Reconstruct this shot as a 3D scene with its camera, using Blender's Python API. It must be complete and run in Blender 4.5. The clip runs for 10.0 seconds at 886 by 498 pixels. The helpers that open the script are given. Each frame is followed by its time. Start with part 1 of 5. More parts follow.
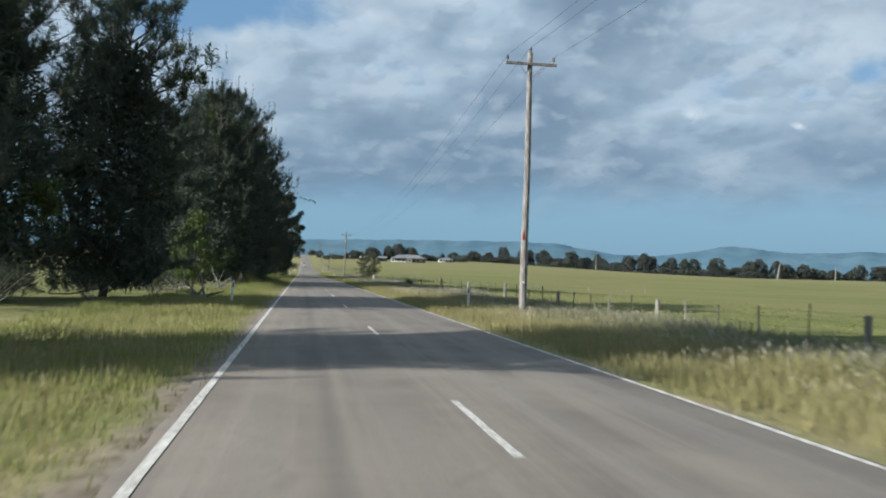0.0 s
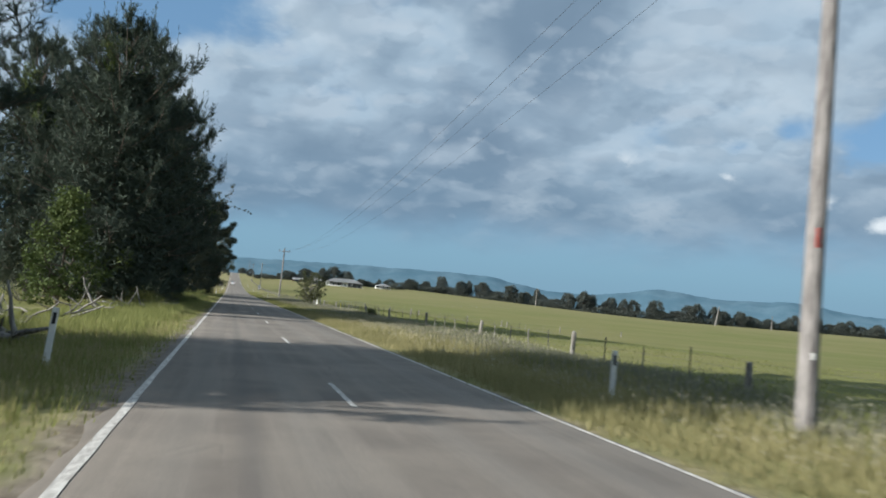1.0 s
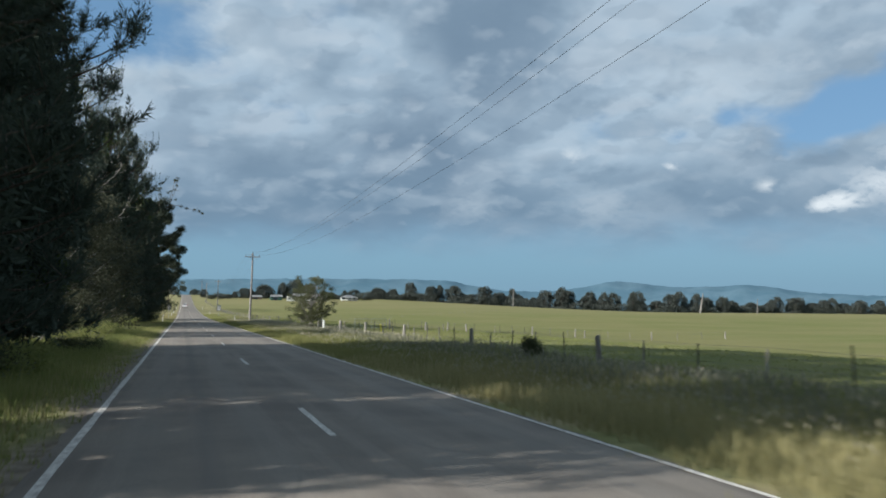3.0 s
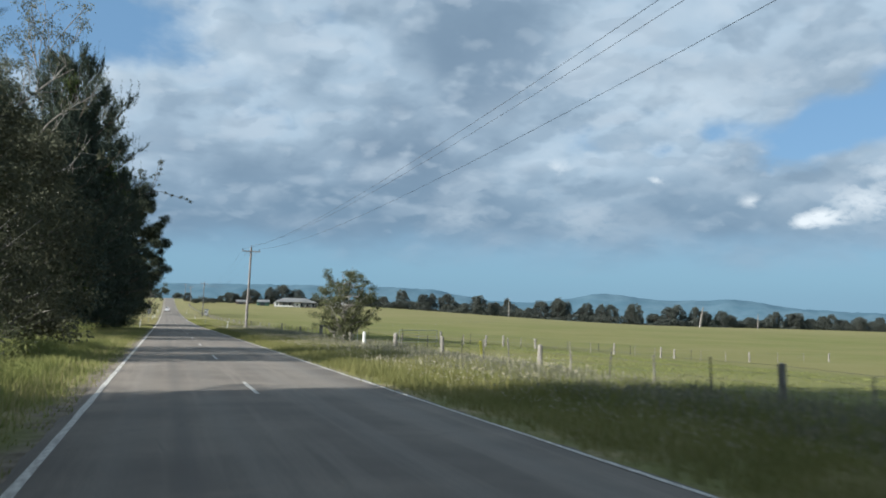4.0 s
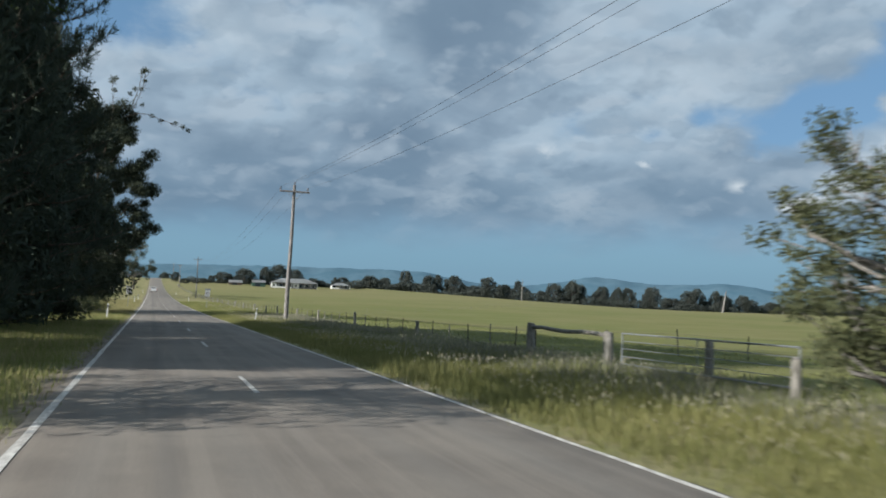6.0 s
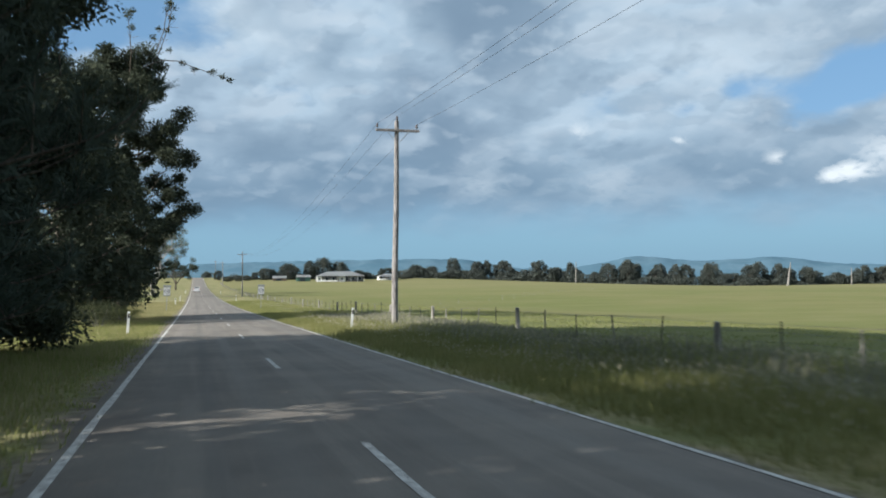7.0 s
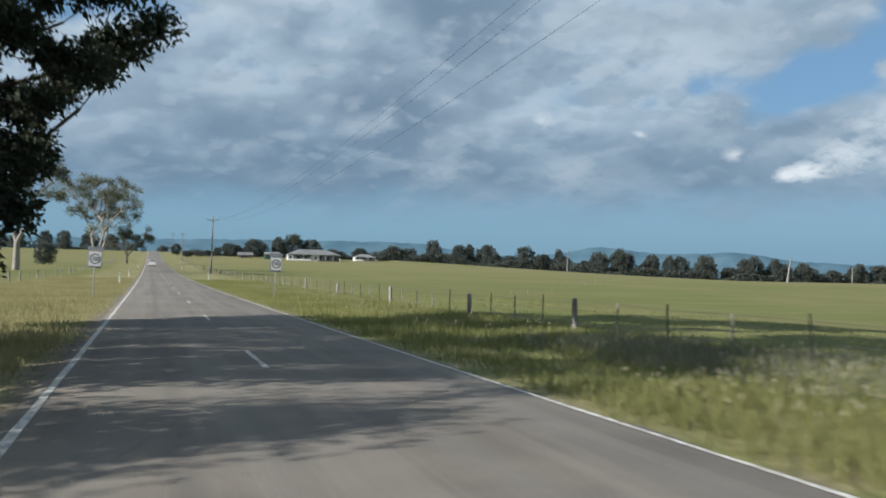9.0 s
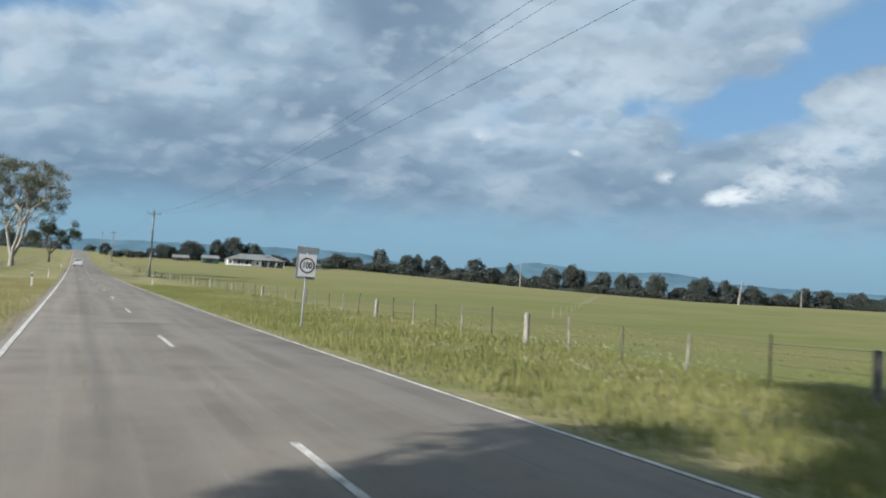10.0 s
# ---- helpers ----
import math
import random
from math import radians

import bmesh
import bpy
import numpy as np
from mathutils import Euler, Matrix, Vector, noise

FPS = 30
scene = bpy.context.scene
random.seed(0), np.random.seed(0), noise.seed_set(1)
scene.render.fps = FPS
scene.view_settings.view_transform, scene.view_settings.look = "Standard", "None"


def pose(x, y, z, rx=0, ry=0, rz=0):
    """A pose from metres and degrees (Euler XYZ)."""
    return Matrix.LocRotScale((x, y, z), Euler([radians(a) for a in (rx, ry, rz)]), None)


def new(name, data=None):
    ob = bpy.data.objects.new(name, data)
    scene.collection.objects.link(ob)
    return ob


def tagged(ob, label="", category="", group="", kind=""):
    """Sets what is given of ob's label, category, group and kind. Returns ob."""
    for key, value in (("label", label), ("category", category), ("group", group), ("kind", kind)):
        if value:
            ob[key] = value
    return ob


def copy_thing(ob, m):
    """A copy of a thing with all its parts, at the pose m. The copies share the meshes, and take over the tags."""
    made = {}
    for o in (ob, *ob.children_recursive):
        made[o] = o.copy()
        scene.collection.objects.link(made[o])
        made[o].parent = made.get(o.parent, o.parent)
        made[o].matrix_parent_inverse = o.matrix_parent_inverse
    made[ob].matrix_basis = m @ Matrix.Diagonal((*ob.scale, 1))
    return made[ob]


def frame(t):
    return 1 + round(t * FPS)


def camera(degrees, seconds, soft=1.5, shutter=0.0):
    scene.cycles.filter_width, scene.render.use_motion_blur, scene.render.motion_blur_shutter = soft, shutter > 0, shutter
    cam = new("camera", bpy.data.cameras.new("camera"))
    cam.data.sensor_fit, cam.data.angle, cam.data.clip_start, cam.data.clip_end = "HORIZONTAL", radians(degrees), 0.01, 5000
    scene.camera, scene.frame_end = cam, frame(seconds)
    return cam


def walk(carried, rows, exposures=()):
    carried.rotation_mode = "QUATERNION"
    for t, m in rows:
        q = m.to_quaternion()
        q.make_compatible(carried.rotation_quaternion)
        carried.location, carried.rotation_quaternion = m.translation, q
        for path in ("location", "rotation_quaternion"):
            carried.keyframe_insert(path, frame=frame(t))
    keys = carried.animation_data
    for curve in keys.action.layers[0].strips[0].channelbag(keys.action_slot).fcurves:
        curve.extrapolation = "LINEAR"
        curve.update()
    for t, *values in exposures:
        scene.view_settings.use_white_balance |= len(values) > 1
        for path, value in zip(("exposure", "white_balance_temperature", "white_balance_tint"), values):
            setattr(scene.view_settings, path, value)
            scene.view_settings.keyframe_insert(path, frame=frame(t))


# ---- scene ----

# The plan below is drawn in steps of UNIT metres; its meshes and places are brought to metres at the end of the file.
UNIT = 0.78

# ---------------------------------------------------------------- camera (in metres)
cam = camera(54.12, 10.0, soft=1.8, shutter=0.2)
PATH = [
    (0, -1.590, -18.773, 1.327, 1.584, -1.553, -9.213),
    (0.5, -1.549, -8.847, 1.359, 4.105, -1.806, -10.265),
    (1, -1.623, 1.107, 1.352, 3.708, -4.813, -13.785),
    (1.5, -1.595, 10.978, 1.331, 4.440, -3.928, -12.933),
    (2, -1.599, 20.788, 1.352, 5.336, -2.452, -12.932),
    (2.5, -1.629, 30.566, 1.326, 2.692, -1.279, -16.175),
    (2.7, -1.597, 34.467, 1.322, 3.434, -1.048, -16.387),
    (3.8, -1.558, 55.850, 1.316, 4.597, 0.801, -17.372),
    (4, -1.576, 59.718, 1.310, 4.867, -1.631, -17.718),
    (4.5, -1.519, 69.373, 1.360, 6.146, 3.046, -17.628),
    (5, -1.511, 79.020, 1.324, 5.373, -0.962, -16.135),
    (5.2, -1.516, 82.845, 1.347, 4.611, 1.769, -16.942),
    (6.3, -1.523, 104.089, 1.359, 3.633, -2.819, -18.884),
    (6.5, -1.494, 107.993, 1.415, 3.380, -0.849, -17.865),
    (7, -1.502, 117.870, 1.375, 2.908, 0.730, -15.938),
    (7.5, -1.559, 127.733, 1.357, 2.948, -1.606, -16.503),
    (8, -1.532, 137.661, 1.284, 1.553, -0.849, -17.637),
    (8.5, -1.574, 147.637, 1.329, 2.827, -2.609, -16.064),
    (9, -1.591, 157.658, 1.317, 1.928, -1.286, -18.713),
    (9.5, -1.604, 167.774, 1.328, 0.383, -6.523, -19.139),
    (10, -1.682, 177.898, 1.296, 2.851, -3.122, -23.092),
]
EXPOSURES = [(t, 0.76 + e, 5950, 9) for t, e in ((0, 0.06), (0.5, 0.2), (1, 0.0), (1.5, 0.05), (2, -0.1), (2.5, -0.1), (4, 0.12), (4.5, -0.11), (5, -0.2),
                                                 (6.5, 0.0), (7, 0.2), (7.5, 0.12), (8, 0.15), (8.5, -0.10), (9, -0.08), (9.5, 0.17), (10, 0.06))]
walk(cam, [(t, pose(x, y, z, 90 + p, r, w)) for t, x, y, z, p, r, w in PATH], EXPOSURES)

# ---------------------------------------------------------------- sun and sky
SUN_TO = Vector((-1.0, -0.22, 0.45)).normalized()
sun = new("sun", bpy.data.lights.new("sun", "SUN"))
sun.data.energy, sun.data.angle, sun.data.color = 5.0, radians(0.55), (1.0, 0.94, 0.83)
sun.matrix_world = SUN_TO.to_track_quat("Z", "Y").to_matrix().to_4x4()


class Net:
    """Short hand for node trees."""

    def __init__(self, tree):
        self.t = tree

    def put(self, sock, v):
        if v is None:
            return
        if isinstance(v, (int, float, tuple, list)):
            if isinstance(v, (tuple, list)) and len(v) == 3 and sock.type == "RGBA":
                v = (*v, 1)
            sock.default_value = v
        else:
            self.t.links.new(v, sock)

    def math(self, op, a, b=None, c=None, clamp=False):
        n = self.t.nodes.new("ShaderNodeMath")
        n.operation, n.use_clamp = op, clamp
        for s, v in zip(n.inputs, (a, b, c)):
            self.put(s, v)
        return n.outputs[0]

    def vmath(self, op, a, b=None, scale=None):
        n = self.t.nodes.new("ShaderNodeVectorMath")
        n.operation = op
        self.put(n.inputs[0], a)
        self.put(n.inputs[1], b)
        if scale is not None:
            self.put(n.inputs["Scale"], scale)
        return n.outputs[0]

    def noise(self, vec, scale, detail=4.0, rough=0.55, distort=0.0):
        n = self.t.nodes.new("ShaderNodeTexNoise")
        self.put(n.inputs["Vector"], vec)
        n.inputs["Scale"].default_value = scale
        n.inputs["Detail"].default_value = detail
        n.inputs["Roughness"].default_value = rough
        n.inputs["Distortion"].default_value = distort
        return n.outputs["Fac"]

    def step(self, v, lo, hi, a=0.0, b=1.0):
        n = self.t.nodes.new("ShaderNodeMapRange")
        n.interpolation_type = "SMOOTHSTEP"
        self.put(n.inputs["Value"], v)
        for k, x in (("From Min", lo), ("From Max", hi), ("To Min", a), ("To Max", b)):
            self.put(n.inputs[k], x)
        return n.outputs["Result"]

    def mix(self, f, a, b, blend="MIX"):
        n = self.t.nodes.new("ShaderNodeMix")
        n.data_type, n.blend_type = "RGBA", blend
        self.put(n.inputs["Factor"], f)
        self.put(n.inputs["A"], None)
        self.put(n.inputs[6], a)
        self.put(n.inputs[7], b)
        return n.outputs[2]

    def sep(self, v):
        n = self.t.nodes.new("ShaderNodeSeparateXYZ")
        self.put(n.inputs[0], v)
        return n.outputs

    def comb(self, x, y, z):
        n = self.t.nodes.new("ShaderNodeCombineXYZ")
        for s, v in zip(n.inputs, (x, y, z)):
            self.put(s, v)
        return n.outputs[0]


world = bpy.data.worlds.new("world")
scene.world = world
world.use_nodes = True
wt = world.node_tree
wt.nodes.clear()
W = Net(wt)
sky = wt.nodes.new("ShaderNodeTexSky")
sky.sky_type, sky.sun_disc = "NISHITA", False
sky.sun_elevation = math.asin(SUN_TO.z)
sky.sun_rotation = math.atan2(SUN_TO.x, SUN_TO.y)
sky.air_density, sky.dust_density, sky.ozone_density = 1.0, 0.6, 2.0
way = wt.nodes.new("ShaderNodeTexCoord").outputs["Generated"]
dx, dy, dz = W.sep(way)
up = W.math("MAXIMUM", dz, 0.012)
# a deck of stratocumulus on a flat plane overhead
k = W.math("DIVIDE", 1.22, W.math("ADD", up, 0.44))
flat = W.comb(W.math("MULTIPLY", dx, k), W.math("MULTIPLY", dy, k), 0.0)
big = W.noise(W.vmath("ADD", flat, (1.7, 0.6, 0.0)), 1.6, 3.0, 0.5, 0.3)
midp = W.vmath("ADD", flat, (7.3, 2.1, 0.0))
mid = W.noise(midp, 4.6, 4.5, 0.52, 0.15)
mid_lit = W.noise(W.vmath("ADD", midp, (-0.035, -0.03, 0.0)), 4.6, 4.5, 0.52, 0.15)
fine = W.noise(W.vmath("ADD", flat, (3.1, 9.4, 0.0)), 13.0, 5.0, 0.6, 0.2)
dens = W.math("ADD", W.math("MULTIPLY", big, 0.62), W.math("MULTIPLY", mid, 0.40))
dens = W.math("ADD", dens, W.math("MULTIPLY", W.math("SUBTRACT", fine, 0.3), 0.16))


def clear_gap(bearing, elevation, width, amount, ragged_by=0.0):
    """Thins the deck round one direction of the sky."""
    c = Vector((math.sin(radians(bearing)) * math.cos(radians(elevation)), math.cos(radians(bearing)) * math.cos(radians(elevation)), math.sin(radians(elevation))))
    n = wt.nodes.new("ShaderNodeVectorMath")
    n.operation = "DISTANCE"
    W.put(n.inputs[0], W.comb(dx, dy, W.math("MULTIPLY", dz, 1.7)))
    n.inputs[1].default_value = (c.x, c.y, c.z * 1.7)
    far_off = n.outputs["Value"]
    if ragged_by:
        frayed = W.math("ADD", W.math("MULTIPLY", W.math("SUBTRACT", fine, 0.5), 1.5), W.math("SUBTRACT", mid, 0.5))
        far_off = W.math("ADD", far_off, W.math("MULTIPLY", frayed, radians(width) * ragged_by))
    return W.step(far_off, 0.0, radians(width), amount, 0.0)


for gap in ((35.3, 12.4, 3, 0.16), (39.0, 10.9, 5, 0.20), (41.5, 12.2, 5.5, 0.26), (44.5, 13.6, 6, 0.26), (47.5, 15.6, 6, 0.24), (51, 17, 8, 0.26), (31.5, 11.5, 3, 0.10), (62, 22, 12, 0.20), (-8, 17.5, 9, 0.26), (28, 16, 4, 0.07), (-25, 30, 14, 0.2)):
    dens = W.math("SUBTRACT", dens, clear_gap(*gap))
dens = W.math("ADD", dens, clear_gap(48.5, 12.6, 4.2, 0.42, 0.8))
cover = W.step(dens, 0.30, 0.46)
ragged = W.math("ADD", dz, W.math("MULTIPLY", W.math("SUBTRACT", mid, 0.5), 0.06))
cover = W.math("MULTIPLY", cover, W.step(ragged, 0.058, 0.116))


def lumps(scale, shift):
    """Rounded billows: soft cells, bent by the finer noise."""
    v = wt.nodes.new("ShaderNodeTexVoronoi")
    v.feature = "SMOOTH_F1"
    v.inputs["Scale"].default_value = scale
    v.inputs["Smoothness"].default_value = 0.8
    bend = W.comb(W.math("MULTIPLY", W.math("SUBTRACT", fine, 0.5), 0.10), W.math("MULTIPLY", W.math("SUBTRACT", mid, 0.5), 0.16), 0.0)
    W.put(v.inputs["Vector"], W.vmath("ADD", W.vmath("ADD", flat, shift), bend))
    return W.math("SUBTRACT", 1.0, v.outputs["Distance"])


thick = W.step(W.math("ADD", W.math("MULTIPLY", big, 0.8), W.math("MULTIPLY", mid, 0.25)), 0.42, 0.62)
thick = W.math("SUBTRACT", thick, W.step(dx, 0.22, 0.60, 0.0, 0.40), clamp=True)
relief = W.math("ADD", W.math("MULTIPLY", W.math("SUBTRACT", mid, mid_lit), 3.2), 0.5, clamp=True)
puff = W.math("SUBTRACT", lumps(6.0, (0.0, 0.0, 0.0)), W.math("MULTIPLY", lumps(6.0, (-0.03, -0.035, 0.0)), 0.85))
small = W.math("SUBTRACT", lumps(14.0, (0.4, 0.2, 0.0)), W.math("MULTIPLY", lumps(14.0, (0.386, 0.185, 0.0)), 0.85))
cloud = W.mix(thick, (0.42, 0.515, 0.585), (0.198, 0.272, 0.345))
cloud = W.mix(W.step(relief, 0.50, 1.0, 0.0, 0.5), cloud, (0.56, 0.635, 0.68))
cloud = W.mix(W.step(relief, 0.48, 0.10, 0.0, 0.45), cloud, (0.180, 0.250, 0.322))
cloud = W.mix(W.step(puff, 0.10, 0.30, 0.0, 0.65), cloud, (0.47, 0.54, 0.59))
cloud = W.mix(W.step(puff, 0.08, -0.10, 0.0, 0.40), cloud, (0.186, 0.258, 0.330))
cloud = W.mix(W.step(small, 0.13, 0.32, 0.0, 0.34), cloud, (0.52, 0.58, 0.62))
cloud = W.mix(W.step(small, 0.08, -0.06, 0.0, 0.22), cloud, (0.195, 0.268, 0.338))
far = W.step(dz, 0.09, 0.21, 1.0, 0.0)
cloud = W.mix(W.math("MULTIPLY", far, 0.6), cloud, (0.18, 0.275, 0.36))
# sunlit heads of cumulus low over the hills
for bearing, elevation, width, amount in ((40.3, 6.8, 1.0, 0.9), (41.2, 7.0, 1.2, 1.0), (42.2, 7.0, 1.0, 0.6), (37.2, 8.1, 0.9, 0.5), (43.6, 7.9, 2.4, 0.5), (46.4, 7.5, 2.6, 0.34), (44.6, 9.6, 2.4, 0.3), (47.5, 10.0, 3.0, 0.36),
                                          (31.4, 9.5, 0.8, 0.5), (25.0, 10.4, 1.3, 0.35), (27.0, 6.9, 3.2, 0.14), (18.5, 7.0, 3.0, 0.12)):
    head = clear_gap(bearing, elevation, width, amount, 2.0)
    head = W.math("MULTIPLY", head, W.step(W.math("ADD", W.math("MULTIPLY", mid, 0.5), fine), 0.50, 0.84), clamp=True)
    cloud = W.mix(W.math("MULTIPLY", head, 1.7, clamp=True), cloud, (0.78, 0.81, 0.80))
# thin bright sheets where the sun comes through from above
for bearing, elevation, width, amount in ((33.0, 14.6, 6.0, 0.55), (38.5, 15.6, 6.0, 0.65), (42.5, 17.5, 5.0, 0.5), (48.0, 12.6, 4.0, 0.95), (51.0, 13.2, 4.0, 0.8), (28.5, 17.0, 5.0, 0.3), (3.0, 17.0, 6.0, 0.4), (-4.0, 14.5, 5.0, 0.35), (10.0, 20.0, 6.0, 0.3)):
    sheet = W.math("MULTIPLY", clear_gap(bearing, elevation, width, amount, 0.8), W.step(W.math("ADD", W.math("MULTIPLY", mid, 0.9), W.math("MULTIPLY", fine, 0.4)), 0.45, 0.85), clamp=True)
    cloud = W.mix(sheet, cloud, (0.66, 0.71, 0.72))
bare = W.vmath("SCALE", sky.outputs[0], scale=0.085)
bare = W.mix(0.55, bare, (0.22, 0.40, 0.60))
haze = W.step(dz, 0.015, 0.17, 1.0, 0.0)
bare = W.mix(W.math("MULTIPLY", haze, 0.92), bare, (0.225, 0.385, 0.475))
low = W.step(dz, 0.02, 0.06, 1.0, 0.0)
bare = W.mix(W.math("MULTIPLY", low, 0.5), bare, (0.225, 0.345, 0.430))
col = W.mix(cover, bare, cloud)
bg = wt.nodes.new("ShaderNodeBackground")
W.put(bg.inputs["Color"], col)
bg.inputs["Strength"].default_value = 0.62
W.put(wt.nodes.new("ShaderNodeOutputWorld").inputs[0], bg.outputs[0])


# ---------------------------------------------------------------- materials
def material(name, build, rough=0.8, metal=0.0, spec=0.3):
    m = bpy.data.materials.new(name)
    m.use_nodes = True
    n = Net(m.node_tree)
    b = m.node_tree.nodes["Principled BSDF"]
    b.inputs["Roughness"].default_value = rough
    b.inputs["Metallic"].default_value = metal
    b.inputs["Specular IOR Level"].default_value = spec
    place = m.node_tree.nodes.new("ShaderNodeTexCoord").outputs["Object"]
    build(n, b, n.vmath("SCALE", place, scale=1 / UNIT))
    return m


def bump(n, b, height, strength=0.4, distance=0.02):
    k = n.t.nodes.new("ShaderNodeBump")
    k.inputs["Strength"].default_value = strength
    k.inputs["Distance"].default_value = distance
    n.put(k.inputs["Height"], height)
    n.t.links.new(k.outputs[0], b.inputs["Normal"])


def worldpos(n):
    return n.t.nodes.new("ShaderNodeNewGeometry").outputs["Position"]


def m_asphalt(n, b, p):
    x, y, z = n.sep(p)
    grain = n.noise(p, 60.0, 3.0, 0.7)
    blot = n.noise(p, 0.35, 5.0, 0.6)
    streak = n.noise(n.comb(n.math("MULTIPLY", x, 1.6), n.math("MULTIPLY", y, 0.045), 0.0), 1.0, 4.0, 0.6)
    c = n.mix(n.step(blot, 0.35, 0.65), (0.160, 0.136, 0.114), (0.229, 0.196, 0.161))
    c = n.mix(n.math("MULTIPLY", n.step(streak, 0.45, 0.62), 0.5), c, (0.273, 0.238, 0.199))
    # polished wheel tracks in both lanes, oily strip between them
    for cx, w, col, amt in ((-2.45, 0.45, (0.224, 0.201, 0.174), 0.4), (-0.95, 0.45, (0.224, 0.201, 0.174), 0.4), (-1.7, 0.25, (0.119, 0.107, 0.097), 0.4),
                            (0.95, 0.45, (0.231, 0.208, 0.180), 0.4), (2.4, 0.45, (0.231, 0.208, 0.180), 0.45), (3.55, 0.3, (0.105, 0.094, 0.083), 0.6)):
        d = n.math("ABSOLUTE", n.math("SUBTRACT", x, cx))
        c = n.mix(n.math("MULTIPLY", n.step(d, 0.0, w, 1.0, 0.0), amt), c, col)
    c = n.mix(n.math("MULTIPLY", n.step(grain, 0.35, 0.7), 0.45), c, (0.083, 0.077, 0.069))
    vor = n.t.nodes.new("ShaderNodeTexVoronoi")
    vor.feature = "DISTANCE_TO_EDGE"
    vor.inputs["Scale"].default_value = 0.55
    n.put(vor.inputs["Vector"], n.vmath("ADD", p, n.comb(0.0, n.math("MULTIPLY", blot, 2.0), 0.0)))
    crack = n.math("MULTIPLY", n.step(vor.outputs["Distance"], 0.0, 0.018, 1.0, 0.0), n.step(blot, 0.52, 0.6))
    c = n.mix(n.math("MULTIPLY", crack, 0.22), c, (0.049, 0.045, 0.040))
    n.put(b.inputs["Base Color"], c)
    bump(n, b, grain, 0.5, 0.006)


ASPHALT = material("chip_seal_asphalt", m_asphalt, 0.85)


def m_paint(n, b, p):
    wear = n.noise(p, 9.0, 5.0, 0.65)
    c = n.mix(n.step(wear, 0.40, 0.60), (0.66, 0.635, 0.58), (0.33, 0.30, 0.27))
    n.put(b.inputs["Base Color"], c)
    bump(n, b, wear, 0.3, 0.004)


PAINT = material("worn_white_road_paint", m_paint, 0.7)


def m_ground(n, b, p):
    x, y, z = n.sep(p)
    wob = n.noise(p, 0.25, 4.0, 0.6)
    small = n.noise(p, 3.5, 5.0, 0.65)
    wide = n.noise(p, 0.022, 4.0, 0.55)
    patchy = n.noise(n.comb(n.math("MULTIPLY", x, 0.05), n.math("MULTIPLY", y, 0.11), 0.0), 1.0, 5.0, 0.6)
    field = n.mix(n.step(wide, 0.38, 0.62), (0.150, 0.158, 0.052), (0.188, 0.174, 0.070))
    field = n.mix(n.math("MULTIPLY", n.step(patchy, 0.45, 0.70), 0.55), field, (0.220, 0.196, 0.096))
    field = n.mix(n.math("MULTIPLY", n.step(patchy, 0.46, 0.30), 0.45), field, (0.112, 0.128, 0.042))
    field = n.mix(n.math("MULTIPLY", n.step(small, 0.4, 0.7), 0.35), field, (0.125, 0.138, 0.042))
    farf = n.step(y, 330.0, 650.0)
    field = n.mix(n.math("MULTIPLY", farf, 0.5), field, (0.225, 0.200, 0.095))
    verge = n.mix(n.step(wob, 0.40, 0.60), (0.290, 0.246, 0.130), (0.190, 0.190, 0.075))
    verge = n.mix(n.math("MULTIPLY", n.step(small, 0.4, 0.65), 0.35), verge, (0.107, 0.107, 0.049))
    side = n.math("ADD", n.math("ABSOLUTE", x), n.math("MULTIPLY", n.math("SUBTRACT", wob, 0.5), 2.0))
    c = n.mix(n.step(side, 10.0, 13.0), verge, field)
    dirt = n.mix(n.step(small, 0.35, 0.65), (0.246, 0.209, 0.164), (0.139, 0.115, 0.086))
    c = n.mix(n.step(n.math("ADD", side, n.math("MULTIPLY", n.math("GREATER_THAN", x, 0.0), 0.45)), 3.60, 4.25, 1.0, 0.0), c, dirt)
    n.put(b.inputs["Base Color"], c)
    bump(n, b, small, 0.7, 0.06)


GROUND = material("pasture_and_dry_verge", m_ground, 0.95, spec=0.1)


def m_blade(dark, light, thin=0.35):
    def build(n, b, p):
        isl = n.t.nodes.new("ShaderNodeNewGeometry").outputs["Random Per Island"]
        patch = n.noise(worldpos(n), 0.22, 3.0, 0.6)
        f = n.math("ADD", n.math("MULTIPLY", isl, 0.55), n.math("MULTIPLY", n.step(patch, 0.35, 0.65), 0.45))
        c = n.mix(f, dark, light)
        n.put(b.inputs["Base Color"], c)
        tr = n.t.nodes.new("ShaderNodeBsdfTranslucent")
        n.put(tr.inputs["Color"], c)
        mx = n.t.nodes.new("ShaderNodeMixShader")
        mx.inputs[0].default_value = thin
        n.t.links.new(b.outputs[0], mx.inputs[1])
        n.t.links.new(tr.outputs[0], mx.inputs[2])
        n.t.links.new(mx.outputs[0], n.t.nodes["Material Output"].inputs[0])
    return build


